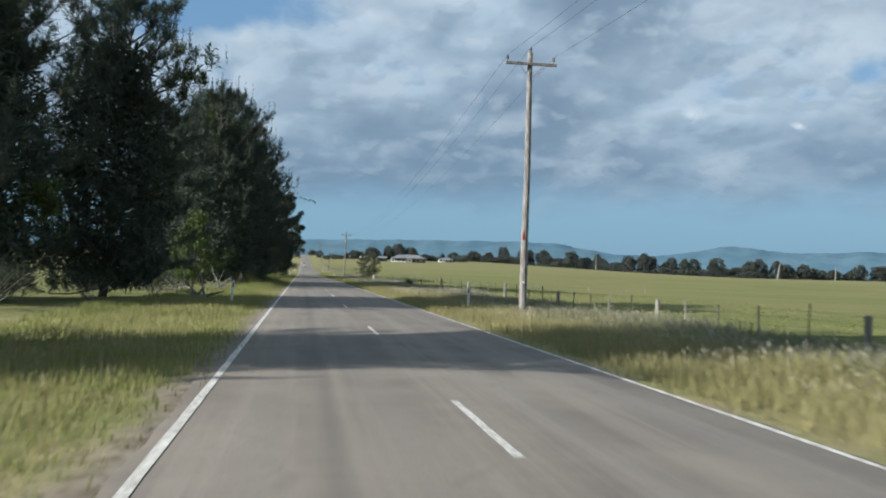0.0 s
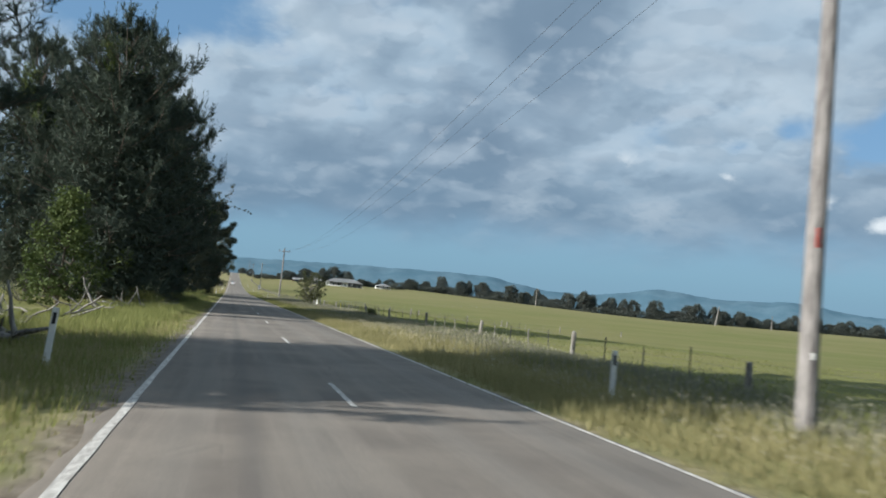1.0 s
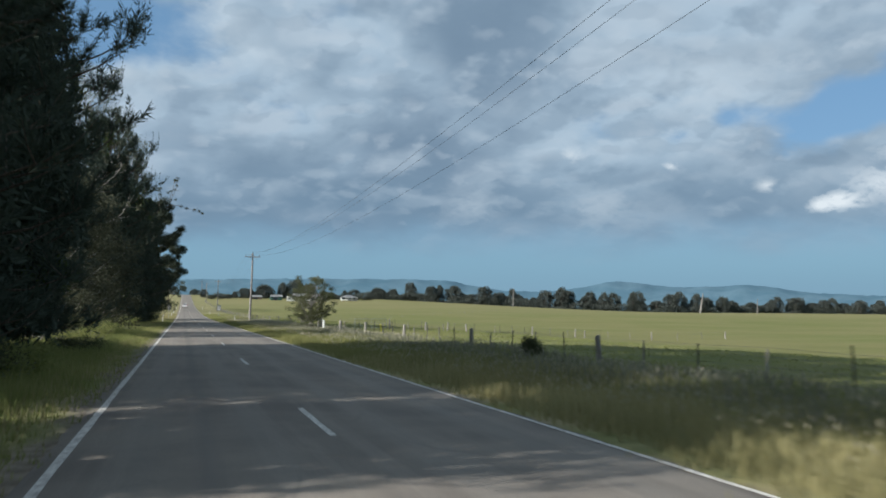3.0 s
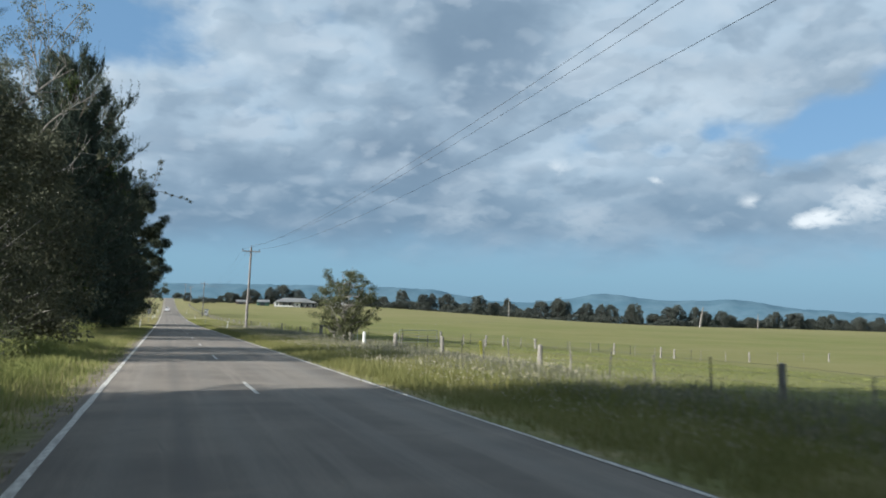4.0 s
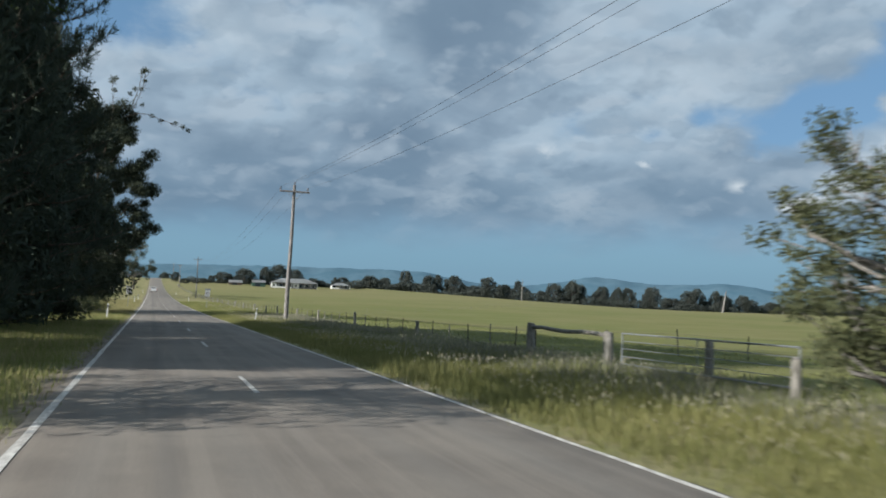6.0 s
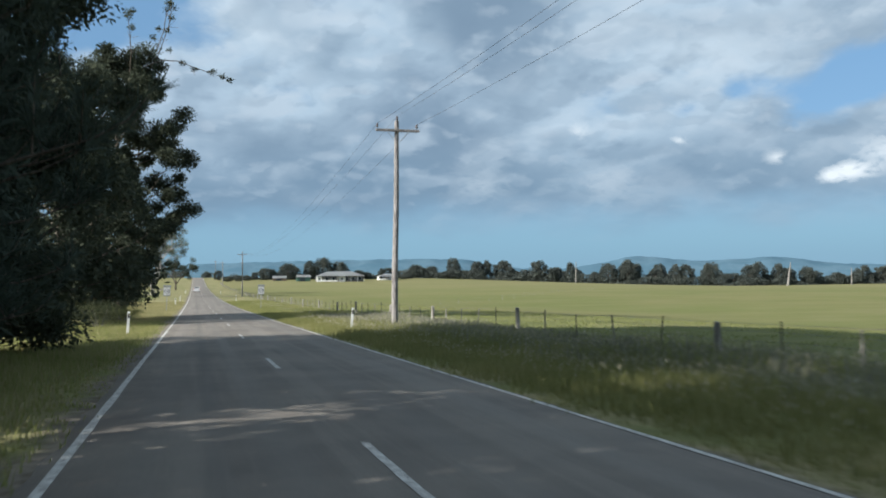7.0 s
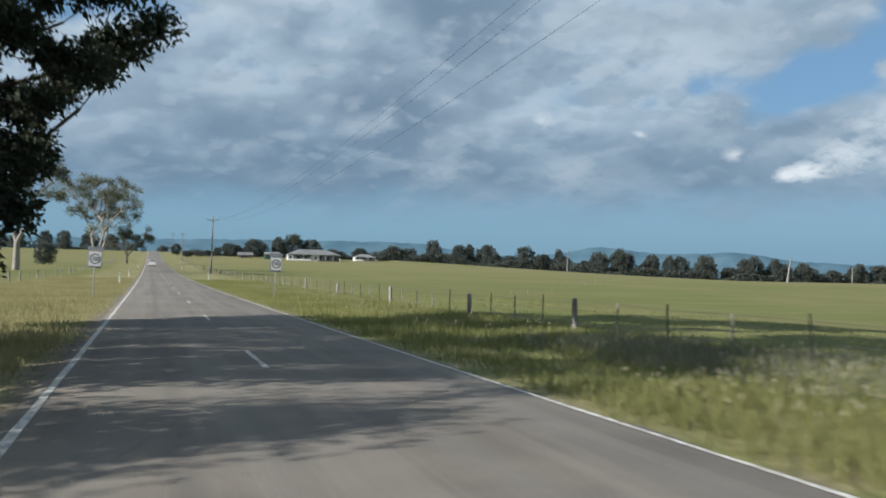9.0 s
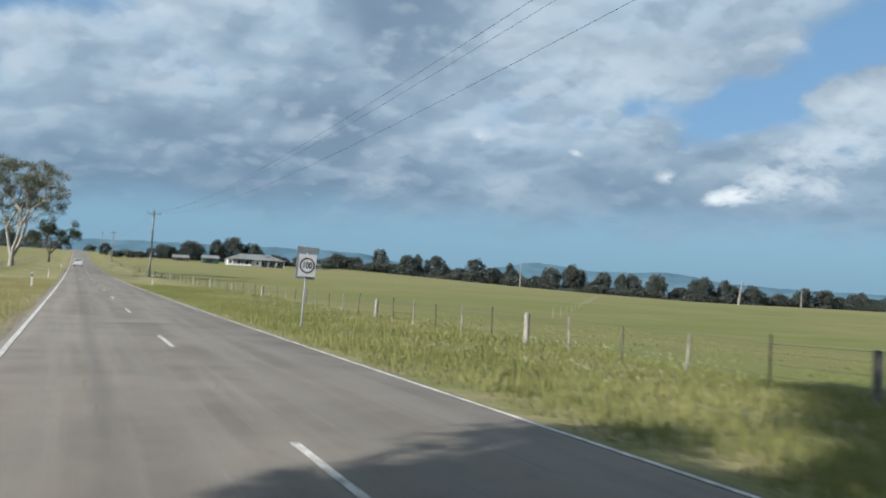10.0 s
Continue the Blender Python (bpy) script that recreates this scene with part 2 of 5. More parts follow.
STRAW = material("tall_dry_verge_grass", m_blade((0.232, 0.215, 0.096), (0.395, 0.350, 0.180), 0.5), 0.8, spec=0.15)
MIXED_GRASS = material("green_and_straw_verge_grass", m_blade((0.165, 0.174, 0.060), (0.300, 0.280, 0.118), 0.5), 0.8, spec=0.15)
GREEN_GRASS = material("green_verge_grass", m_blade((0.172, 0.194, 0.062), (0.318, 0.316, 0.120), 0.5), 0.8, spec=0.15)
SEED = material("pale_seed_heads", m_blade((0.306, 0.272, 0.187), (0.510, 0.468, 0.357)), 0.8, spec=0.1)
WEED = material("grey_green_weeds", m_blade((0.150, 0.152, 0.098), (0.300, 0.285, 0.220), 0.5), 0.8, spec=0.1)
PINE = material("dark_pine_needles", m_blade((0.052, 0.067, 0.053), (0.076, 0.094, 0.070), 0.18), 0.8, spec=0.1)
PINE_YOUNG = material("fresh_pine_needles", m_blade((0.045, 0.068, 0.018), (0.108, 0.135, 0.041), 0.25), 0.7, spec=0.2)
GUM = material("dark_gum_leaves", m_blade((0.036, 0.045, 0.032), (0.086, 0.095, 0.062), 0.25), 0.8, spec=0.08)
GUM_PALE = material("grey_green_gum_leaves", m_blade((0.060, 0.070, 0.042), (0.175, 0.175, 0.112), 0.3), 0.6, spec=0.3)
WATTLE_GREY = material("dull_grey_wattle_leaves", m_blade((0.050, 0.056, 0.037), (0.112, 0.112, 0.074), 0.3), 0.8, spec=0.08)
WATTLE = material("olive_shrub_leaves", m_blade((0.046, 0.056, 0.026), (0.135, 0.138, 0.070), 0.25), 0.7, spec=0.15)
# distance haze put into the leaf colour: greyer, paler, low contrast, extra translucency
FAR_LEAF_HAZED = material("haze_toned_distant_leaves", m_blade((0.084, 0.095, 0.086), (0.112, 0.122, 0.104), 0.45), 0.9, spec=0.03)


def m_bark(a, c2):
    def build(n, b, p):
        x, y, z = n.sep(p)
        g = n.noise(n.comb(n.math("MULTIPLY", x, 6.0), n.math("MULTIPLY", y, 6.0), n.math("MULTIPLY", z, 0.9)), 2.0, 5.0, 0.65)
        n.put(b.inputs["Base Color"], n.mix(n.step(g, 0.35, 0.65), a, c2))
        bump(n, b, g, 0.7, 0.03)
    return build


BARK = material("dark_pine_bark", m_bark((0.06, 0.048, 0.038), (0.14, 0.115, 0.09)), 0.9)
GUM_BARK = material("pale_gum_bark", m_bark((0.17, 0.152, 0.132), (0.36, 0.33, 0.295)), 0.85)
DEAD = material("grey_dead_wood", m_bark((0.136, 0.124, 0.112), (0.288, 0.268, 0.240)), 0.9)
POLE_WOOD = material("weathered_pole_timber", m_bark((0.125, 0.112, 0.106), (0.285, 0.262, 0.248)), 0.85)
POST_WOOD = material("weathered_fence_timber", m_bark((0.15, 0.135, 0.115), (0.345, 0.32, 0.285)), 0.9)


def m_plain(col, var=0.12, scale=4.0):
    def build(n, b, p):
        g = n.noise(p, scale, 4.0, 0.6)
        d = tuple(c * (1 - 2 * var) for c in col)
        n.put(b.inputs["Base Color"], n.mix(n.step(g, 0.3, 0.75), col, d))
    return build


GALV = material("galvanised_steel", m_plain((0.30, 0.31, 0.32)), 0.5, 0.6)
STEEL_DARK = material("dark_steel_picket", m_plain((0.10, 0.095, 0.09), 0.2), 0.7, 0.3)
WIRE = material("fence_wire", m_plain((0.16, 0.16, 0.16)), 0.5, 0.6)
CABLE = material("power_cable", m_plain((0.07, 0.07, 0.075)), 0.6, 0.2)
PORCELAIN = material("brown_glazed_insulator", m_plain((0.12, 0.11, 0.12)), 0.25, spec=0.5)
WHITE_POST = material("white_plastic_post", m_plain((0.74, 0.73, 0.70), 0.1, 9.0), 0.6)
BLACK = material("black_plastic", m_plain((0.02, 0.02, 0.022)), 0.6)
RED_REFLECT = material("red_reflector", m_plain((0.55, 0.06, 0.03)), 0.3)
YELLOW_TAG = material("yellow_marker", m_plain((0.70, 0.62, 0.08)), 0.5)
SIGN_FACE = material("white_sign_sheeting", m_plain((0.62, 0.61, 0.62), 0.06, 3.0), 0.4)
SIGN_BLACK = material("black_sign_film", m_plain((0.03, 0.03, 0.035), 0.1), 0.5)
SIGN_BACK = material("dull_aluminium_sheet", m_plain((0.30, 0.31, 0.33)), 0.5, 0.5)
HOUSE_WALL = material("white_painted_weatherboard", m_plain((0.78, 0.77, 0.73), 0.06, 1.0), 0.7)
# darker farmhouse wall, with the verandah shade put into its colour
HOUSE_SHADE = material("verandah_shade_weatherboard", m_plain((0.24, 0.23, 0.215), 0.1, 1.0), 0.8)
ROOF_TIN = material("pale_grey_tin_roof", m_plain((0.46, 0.46, 0.45), 0.08, 1.0), 0.5, 0.2)
SHED_GREEN = material("green_tin_shed", m_plain((0.045, 0.095, 0.075), 0.12, 1.0), 0.5, 0.2)
WINDOW_DARK = material("dark_window_glass", m_plain((0.03, 0.035, 0.04)), 0.1, spec=0.6)
BRICK_BROWN = material("brown_brick_wall", m_plain((0.13, 0.095, 0.075), 0.15, 2.0), 0.9)
CAR_WHITE = material("silver_white_car_paint", m_plain((0.70, 0.70, 0.70), 0.03), 0.25, 0.1, 0.5)
TYRE = material("black_tyre_rubber", m_plain((0.025, 0.025, 0.025)), 0.9)
LAMP_RED = material("red_lamp_lens", m_plain((0.40, 0.02, 0.02)), 0.2, spec=0.5)


def m_hill(n, b, p):
    x, y, z = n.sep(p)
    g = n.noise(p, 0.006, 6.0, 0.6)
    g2 = n.noise(p, 0.03, 4.0, 0.6)
    # blue distance haze painted into the colour, which also glows faintly
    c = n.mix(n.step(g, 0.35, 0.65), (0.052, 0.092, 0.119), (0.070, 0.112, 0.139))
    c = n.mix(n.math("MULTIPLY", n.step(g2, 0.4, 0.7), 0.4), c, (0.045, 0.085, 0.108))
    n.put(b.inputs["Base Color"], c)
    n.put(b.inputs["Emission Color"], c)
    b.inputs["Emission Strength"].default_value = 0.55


HILL = material("haze_blue_glowing_hills", m_hill, 1.0, spec=0.0)


# ---------------------------------------------------------------- helpers for shapes
def mesh_np(name, verts, faces, mat):
    """A mesh from arrays; faces has one row a face, all of the same number of corners."""
    me = bpy.data.meshes.new(name)
    verts, faces = np.asarray(verts, np.float32), np.asarray(faces, np.int32)
    k = faces.shape[1]
    me.vertices.add(len(verts))
    me.vertices.foreach_set("co", verts.ravel())
    me.loops.add(faces.size)
    me.loops.foreach_set("vertex_index", faces.ravel())
    me.polygons.add(len(faces))
    me.polygons.foreach_set("loop_start", np.arange(0, faces.size, k, dtype=np.int32))
    me.polygons.foreach_set("loop_total", np.full(len(faces), k, np.int32))
    me.update(calc_edges=True)
    me.materials.append(mat)
    return me


def part_np(name, verts, faces, mat, parent=None, label=""):
    ob = new(name, mesh_np(name, verts, faces, mat))
    ob.parent = parent
    return tagged(ob, label)


def part(name, bm, mat, parent=None, label="", smooth=False):
    me = bpy.data.meshes.new(name)
    bm.normal_update()
    bm.to_mesh(me)
    bm.free()
    me.materials.append(mat)
    if smooth:
        me.polygons.foreach_set("use_smooth", [True] * len(me.polygons))
    ob = new(name, me)
    ob.parent = parent
    return tagged(ob, label)


def box(bm, lo, hi, bevel=0.0, m=None):
    r = bmesh.ops.create_cube(bm, size=1)
    lo, hi = Vector(lo), Vector(hi)
    s = hi - lo
    mat = Matrix.Translation((lo + hi) / 2) @ Matrix.Diagonal((*s, 1))
    bmesh.ops.transform(bm, matrix=mat if m is None else m @ mat, verts=r["verts"])
    if bevel:
        es = list({e for v in r["verts"] for e in v.link_edges})
        bmesh.ops.bevel(bm, geom=es, offset=bevel, segments=2, affect="EDGES", profile=0.5)


def rod(bm, a, b, r0, r1=None, n=8, caps=True):
    a, b = Vector(a), Vector(b)
    r1 = r0 if r1 is None else r1
    q = (b - a).to_track_quat("Z", "Y").to_matrix().to_4x4()
    r = bmesh.ops.create_cone(bm, cap_ends=caps, segments=n, radius1=r0, radius2=r1, depth=(b - a).length)
    bmesh.ops.transform(bm, matrix=Matrix.Translation((a + b) / 2) @ q, verts=r["verts"])


def empty(name, x, y, z, rz=0.0, label="", category="", group=""):
    ob = new(name)
    ob.empty_display_size = 0.2
    ob.matrix_world = pose(x, y, z, 0, 0, rz)
    return tagged(ob, label, category, group)


def tubes(segs, n=6):
    """Tapered tubes along (p0, p1, r0, r1) as arrays."""
    P0, P1 = np.array([s[0] for s in segs], float), np.array([s[1] for s in segs], float)
    R0, R1 = np.array([s[2] for s in segs]), np.array([s[3] for s in segs])
    d = P1 - P0
    d /= np.linalg.norm(d, axis=1)[:, None] + 1e-9
    ref = np.where(abs(d[:, 2:3]) < 0.9, [[0, 0, 1.0]], [[1.0, 0, 0]])
    u = np.cross(d, ref)
    u /= np.linalg.norm(u, axis=1)[:, None]
    v = np.cross(d, u)
    a = np.arange(n) * 2 * np.pi / n
    ring = u[:, None, :] * np.cos(a)[None, :, None] + v[:, None, :] * np.sin(a)[None, :, None]
    V = np.concatenate([P0[:, None] + ring * R0[:, None, None], P1[:, None] + ring * R1[:, None, None]], 1).reshape(-1, 3)
    i = np.arange(n)
    f = np.stack([i, (i + 1) % n, (i + 1) % n + n, i + n], 1)
    F = (f[None] + (np.arange(len(segs)) * 2 * n)[:, None, None]).reshape(-1, 4)
    return V, F


def unit(v):
    return v / (np.linalg.norm(v, axis=-1, keepdims=True) + 1e-9)


def leaf_quads(pos, axis, length, width, rng):
    """Slender four-cornered leaves at pos along axis."""
    n = len(pos)
    axis = unit(axis)
    side = unit(np.cross(axis, rng.normal(size=(n, 3))))
    length, width = np.broadcast_to(length, n)[:, None], np.broadcast_to(width, n)[:, None]
    mid = pos + axis * length * 0.45
    V = np.stack([pos, mid + side * width / 2, pos + axis * length, mid - side * width / 2], 1).reshape(-1, 3)
    return V, np.arange(4 * n).reshape(-1, 4)


def sm(a, b, x):
    u = np.clip((np.asarray(x, float) - a) / (b - a), 0, 1)
    return u * u * (3 - 2 * u)


def terrain(x, y):
    """Flat by the road, rising gently beyond the end of the trees."""
    far = np.maximum(np.minimum(y, 780.0) - 200.0, 0.0)
    past = np.maximum(np.asarray(y, float) - 780.0, 0.0)
    crest = 4.3e-5 * far * far + 0.045 * past * np.exp(-past / 45.0) - 0.012 * past * sm(0, 200, past)
    dip = -1.6 * sm(15, 62, x) * (1 - sm(200, 420, x)) * sm(40, 110, y) * (1 - sm(230, 420, y))
    return np.maximum(crest, -4.0) * (1 - 0.62 * sm(90, 420, x)) + dip


def ground_z(x, y):
    x, y = np.asarray(x, float), np.asarray(y, float)
    a = np.abs(x)
    z = terrain(x, y) - 0.05 - 0.07 * sm(3.5, 5.0, a) + 0.03 * sm(6.5, 12.0, a)
    bumps = np.sin(x * 0.9 + np.sin(y * 0.31) * 2) * np.sin(y * 0.7 + np.cos(x * 0.45)) * 0.05
    return z + bumps * sm(4.2, 7.0, a)


def gz(x, y):
    return float(ground_z(x, y))


# ---------------------------------------------------------------- ground, road, hills
xs = np.concatenate([-np.geomspace(14, 4600, 46)[::-1], np.linspace(-13, 13, 66), np.geomspace(14, 4600, 46)])
ys = np.concatenate([-np.geomspace(46, 1500, 14)[::-1], np.arange(-44, 310, 1.6), np.geomspace(312, 4600, 70)])
gx, gy = np.meshgrid(xs, ys)
GV = np.stack([gx, gy, ground_z(gx, gy)], -1).reshape(-1, 3)
nx = len(xs)
ii, jj = np.meshgrid(np.arange(nx - 1), np.arange(len(ys) - 1))
q = (jj * nx + ii).ravel()
GF = np.stack([q, q + 1, q + nx + 1, q + nx], 1)
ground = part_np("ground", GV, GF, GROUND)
tagged(ground, "green pasture and dry grassy road verges", "ground", kind="structure")
ground.data.polygons.foreach_set("use_smooth", [True] * len(ground.data.polygons))

rng = np.random.default_rng(4)
ry = np.concatenate([np.arange(-120, 330, 0.8), np.geomspace(331, 1110, 120)])
rx = np.array([-3.54, -3.4, -1.7, 0.0, 1.7, 3.44, 3.58])
RV = np.zeros((len(ry), len(rx), 3))
RV[..., 0], RV[..., 1] = rx, ry[:, None]
RV[:, 0, 0] += rng.normal(0, 0.035, len(ry))
RV[:, -1, 0] += rng.normal(0, 0.035, len(ry))
RV[..., 2] = terrain(0 * RV[..., 0], RV[..., 1]) + np.array([-0.045, -0.012, 0.0, 0.012, 0.0, -0.012, -0.045])
w = len(rx)
ii, jj = np.meshgrid(np.arange(w - 1), np.arange(len(ry) - 1))
q = (jj * w + ii).ravel()
road = part_np("road", RV.reshape(-1, 3), np.stack([q, q + 1, q + w + 1, q + w], 1), ASPHALT)
tagged(road, "grey chip-seal country road with worn wheel tracks", "road", kind="structure")


def road_strip(name, x, half, y0, y1, label):
    """A painted line lying on the road."""
    yy = np.arange(y0, y1 + 0.01, max(0.5, (y1 - y0) / 900))
    xx = np.array([x - half, x + half])
    V = np.zeros((len(yy), 2, 3))
    V[..., 0], V[..., 1] = xx, yy[:, None]
    V[..., 0] += rng.normal(0, 0.006 if abs(x) > 1 else 0.005, V.shape[:2])
    V[..., 2] = terrain(0 * V[..., 0], V[..., 1]) + (0.0035 if abs(x) > 1 else 0.016) - (0.008 if abs(x) > 3 else 0)
    k = np.arange(len(yy) - 1) * 2
    ob = part_np(name, V.reshape(-1, 3), np.stack([k, k + 1, k + 3, k + 2], 1), PAINT)
    return tagged(ob, label, "road line", kind="structure")


road_strip("edge_line_1", -3.30, 0.058, -120, 1000, "continuous worn white edge line painted on asphalt")
road_strip("edge_line_2", 3.38, 0.045, -120, 1000, "continuous worn white edge line painted on asphalt")
DASH_Y = [-16.2, -1.0, 15.2, 31.2, 47.8, 63.6, 80.1, 96.1, 111.8, 127.6, 142.4, 157.8, 172.3, 187.7, 203.1, 217.8, 233.2, 248.4]
DASH_Y = [DASH_Y[0] - 15.6 * k for k in (5, 4, 3, 2, 1)] + DASH_Y + [DASH_Y[-1] + 15.9 * k for k in range(1, 22)]
for y0 in DASH_Y:
    ob = road_strip("centre_dash", 0.0, 0.05, y0, y0 + 3.6, "short white centre line dash painted on asphalt")
    tagged(ob, group="centre line dashes")


def ridge(name, dist, steps, label):
    """Long wooded ridge; steps: bearing to the right of the road and height above it, both in degrees."""
    bear = np.linspace(-70, 95, 500)
    up = np.interp(bear, [s[0] for s in steps], [s[1] for s in steps])
    up = up + 0.02 * np.sin(bear * 2.3) + 0.015 * np.sin(bear * 7.1 + 1) + rng.normal(0, 0.008, len(bear))
    rows = []
    for f, dd in ((0.0, 0.86), (0.35, 0.90), (0.75, 0.95), (1.0, 1.0), (0.7, 1.04)):
        r = dist * dd
        z = np.tan(np.radians(up)) * dist * f + (8 * np.sin(bear * 3 + f * 9) if 0 < f < 1 else 0) - (5 if f == 0 else 0)
        rows.append(np.stack([np.sin(np.radians(bear)) * r, 101 + np.cos(np.radians(bear)) * r, z], 1))
    V = np.concatenate(rows)
    nb = len(bear)
    ii, jj = np.meshgrid(np.arange(nb - 1), np.arange(4))
    q = (jj * nb + ii).ravel()
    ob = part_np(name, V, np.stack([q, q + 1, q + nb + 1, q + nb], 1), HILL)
    ob.data.polygons.foreach_set("use_smooth", [True] * len(ob.data.polygons))
    return tagged(ob, label, "hills", kind="structure")


ridge("backdrop_1", 4400, [(-70, 1.6), (-30, 1.8), (-5, 1.95), (0.4, 2.02), (3.5, 2.13), (8, 2.22), (14, 2.27), (16.5, 2.23), (17.5, 2.15), (18.6, 1.92), (20.5, 1.6), (23, 1.5), (25, 1.65),
                           (26.3, 1.88), (27.4, 2.12), (28.2, 2.2), (29.5, 2.15), (30.6, 1.94), (32.9, 1.83), (36, 1.99), (37.5, 1.93), (38.9, 1.62), (41.3, 1.42), (46, 1.25), (95, 1.2)],
      "distant wooded ridge in painted blue haze with flat-topped hill")


# ---------------------------------------------------------------- trees
def tree_thing(name, label, category, segs, bark, leaves, leafmat, extra=None, group="", tn=6):
    """leaves: arrays of verts and faces; parts trunk and crown under one empty at the base."""
    t = empty(name, 0, 0, 0, 0, label, category, group)
    V, F = tubes(segs, tn)
    part_np("trunk", V, F, bark, t)
    part_np("crown", *leaves, leafmat, t)
    if extra is not None:
        part_np("fresh_growth", *extra, PINE_YOUNG, t, "fresh light green shoots")
    return t


def pine(seed, h=18.0, r=6.0, low=0.025, limbs=100, young=True):
    g = np.random.default_rng(seed)
    segs, tuft_p, tuft_d, tip_p = [], [], [], []
    lean = g.normal(0, 0.02, 2)
    spine = [np.array([lean[0] * z, lean[1] * z, z]) for z in np.linspace(-0.3, h * 0.97, 9)]
    for i in range(8):
        f0, f1 = 1 - i / 8.3, 1 - (i + 1) / 8.3
        segs.append((spine[i], spine[i + 1], 0.34 * f0 + 0.02, 0.34 * f1 + 0.02))
    for i in range(limbs):
        u = low + (0.99 - low) * ((i + g.random()) / limbs) ** 1.05
        prof = np.interp(u, [0, 0.08, 0.25, 0.5, 0.72, 0.88, 1.0], [0.52, 0.72, 0.95, 1.0, 0.88, 0.62, 0.14])
        L = r * prof * g.uniform(0.72, 1.12)
        az = i * 2.39996 + g.normal(0, 0.35)
        rise = np.interp(u, [0, 0.4, 1], [-0.10, 0.22, 0.9]) + g.normal(0, 0.1)
        b0 = np.array([lean[0] * u * h, lean[1] * u * h, u * h])
        d = np.array([math.cos(az), math.sin(az), rise])
        pts = [b0]
        for k in range(4):
            d = d + np.array([0, 0, 0.09 * k - 0.05]) + g.normal(0, 0.07, 3)
            d = d / np.linalg.norm(d)
            pts.append(pts[-1] + d * L / 4)
        rr = 0.03 + 0.012 * L
        for k in range(4):
            segs.append((pts[k], pts[k + 1], rr * (1 - k / 4.6), rr * (1 - (k + 1) / 4.6)))
        for s in range(8):
            f = 1.0 if s == 0 else g.uniform(0.30, 1.0)
            k = min(int(f * 4), 3)
            base = pts[k] + (pts[k + 1] - pts[k]) * (f * 4 - k)
            sd = unit(d * 0.45 + np.array([g.normal() * 0.55, g.normal() * 0.55, g.uniform(0.15, 0.95)]))
            sl = g.uniform(0.7, 1.6) * (1.15 - 0.4 * f) * (L / r * 0.7 + 0.45)
            bend = base + sd * sl * 0.55
            end = bend + unit(sd + np.array([0, 0, 0.55])) * sl * 0.5
            segs.append((base, bend, 0.024, 0.014))
            segs.append((bend, end, 0.014, 0.006))
            m = 9
            f2 = np.linspace(0.1, 1.0, m)[:, None]
            P_ = np.where(f2 < 0.55, base + (bend - base) * f2 / 0.55, bend + (end - bend) * (f2 - 0.55) / 0.45)
            tuft_p.append(P_ + g.normal(0, 0.05, (m, 3)))
            tuft_d.append(np.tile(unit(end - base), (m, 1)))
        tip_p.append(pts[-1])
        m = 5
        tuft_p.append(pts[-1] + g.normal(0, 0.2, (m, 3)))
        tuft_d.append(d + np.array([0, 0, 0.6]) + g.normal(0, 0.25, (m, 3)))
    P, D = np.concatenate(tuft_p), unit(np.concatenate(tuft_d))
    k = 7
    P2 = np.repeat(P, k, 0) + g.normal(0, 0.03, (len(P) * k, 3))
    D2 = np.repeat(D, k, 0) * 1.0 + g.normal(0, 0.50, (len(P) * k, 3))
    V, F = leaf_quads(P2, D2, g.uniform(0.28, 0.55, len(P2)), g.uniform(0.026, 0.050, len(P2)), g)
    # upright leading shoots on the upper limb ends
    T = np.array([p for p in tip_p if p[2] > h * 0.45])
    T = np.repeat(T, 2, 0) + g.normal(0, 0.3, (len(T) * 2, 3))
    SL = g.uniform(0.6, 1.9, len(T))
    k2 = 20
    f = np.tile(np.linspace(0, 1, k2), len(T))[:, None]
    SP = np.repeat(T, k2, 0) + np.array([0, 0, 1.0]) * np.repeat(SL, k2)[:, None] * f
    SD = np.array([0, 0, 0.8]) + g.normal(0, 0.42, (len(SP), 3))
    V3, F3 = leaf_quads(SP, SD, 0.22, 0.05, g)
    # coarse needle quads deep inside the crown, added to make its shadow solid
    nc = 18000
    uu = g.uniform(0.03, 0.85, nc)
    ra = r * np.interp(uu, [0, 0.25, 0.5, 0.85], [0.50, 0.66, 0.66, 0.34]) * g.random(nc) ** 0.5
    aa = g.random(nc) * 6.283
    CP = np.stack([np.cos(aa) * ra, np.sin(aa) * ra, uu * h + 0.2], 1)
    V4, F4 = leaf_quads(CP, g.normal(0, 1, (nc, 3)), g.uniform(0.40, 0.80, nc), g.uniform(0.08, 0.15, nc), g)
    V4[:, 2] = np.maximum(V4[:, 2], 0.05)
    n1, n2 = len(V), len(V) + len(V3)
    V = np.concatenate([V, V3, V4])
    F = np.concatenate([F, F3 + n1, F4 + n2])
    ex = None
    if young:
        n = 260
        c = P[g.integers(0, len(P), 3)]
        pick = np.concatenate([P[np.argsort(np.linalg.norm(P - q, axis=1))[:n // 3]] for q in c])
        pick = np.repeat(pick, 4, 0) + g.normal(0, 0.12, (len(pick) * 4, 3))
        ex = leaf_quads(pick, np.array([0, 0, 0.5]) + g.normal(0, 0.7, (len(pick), 3)), 0.5, 0.10, g)
    return segs, (V, F), ex


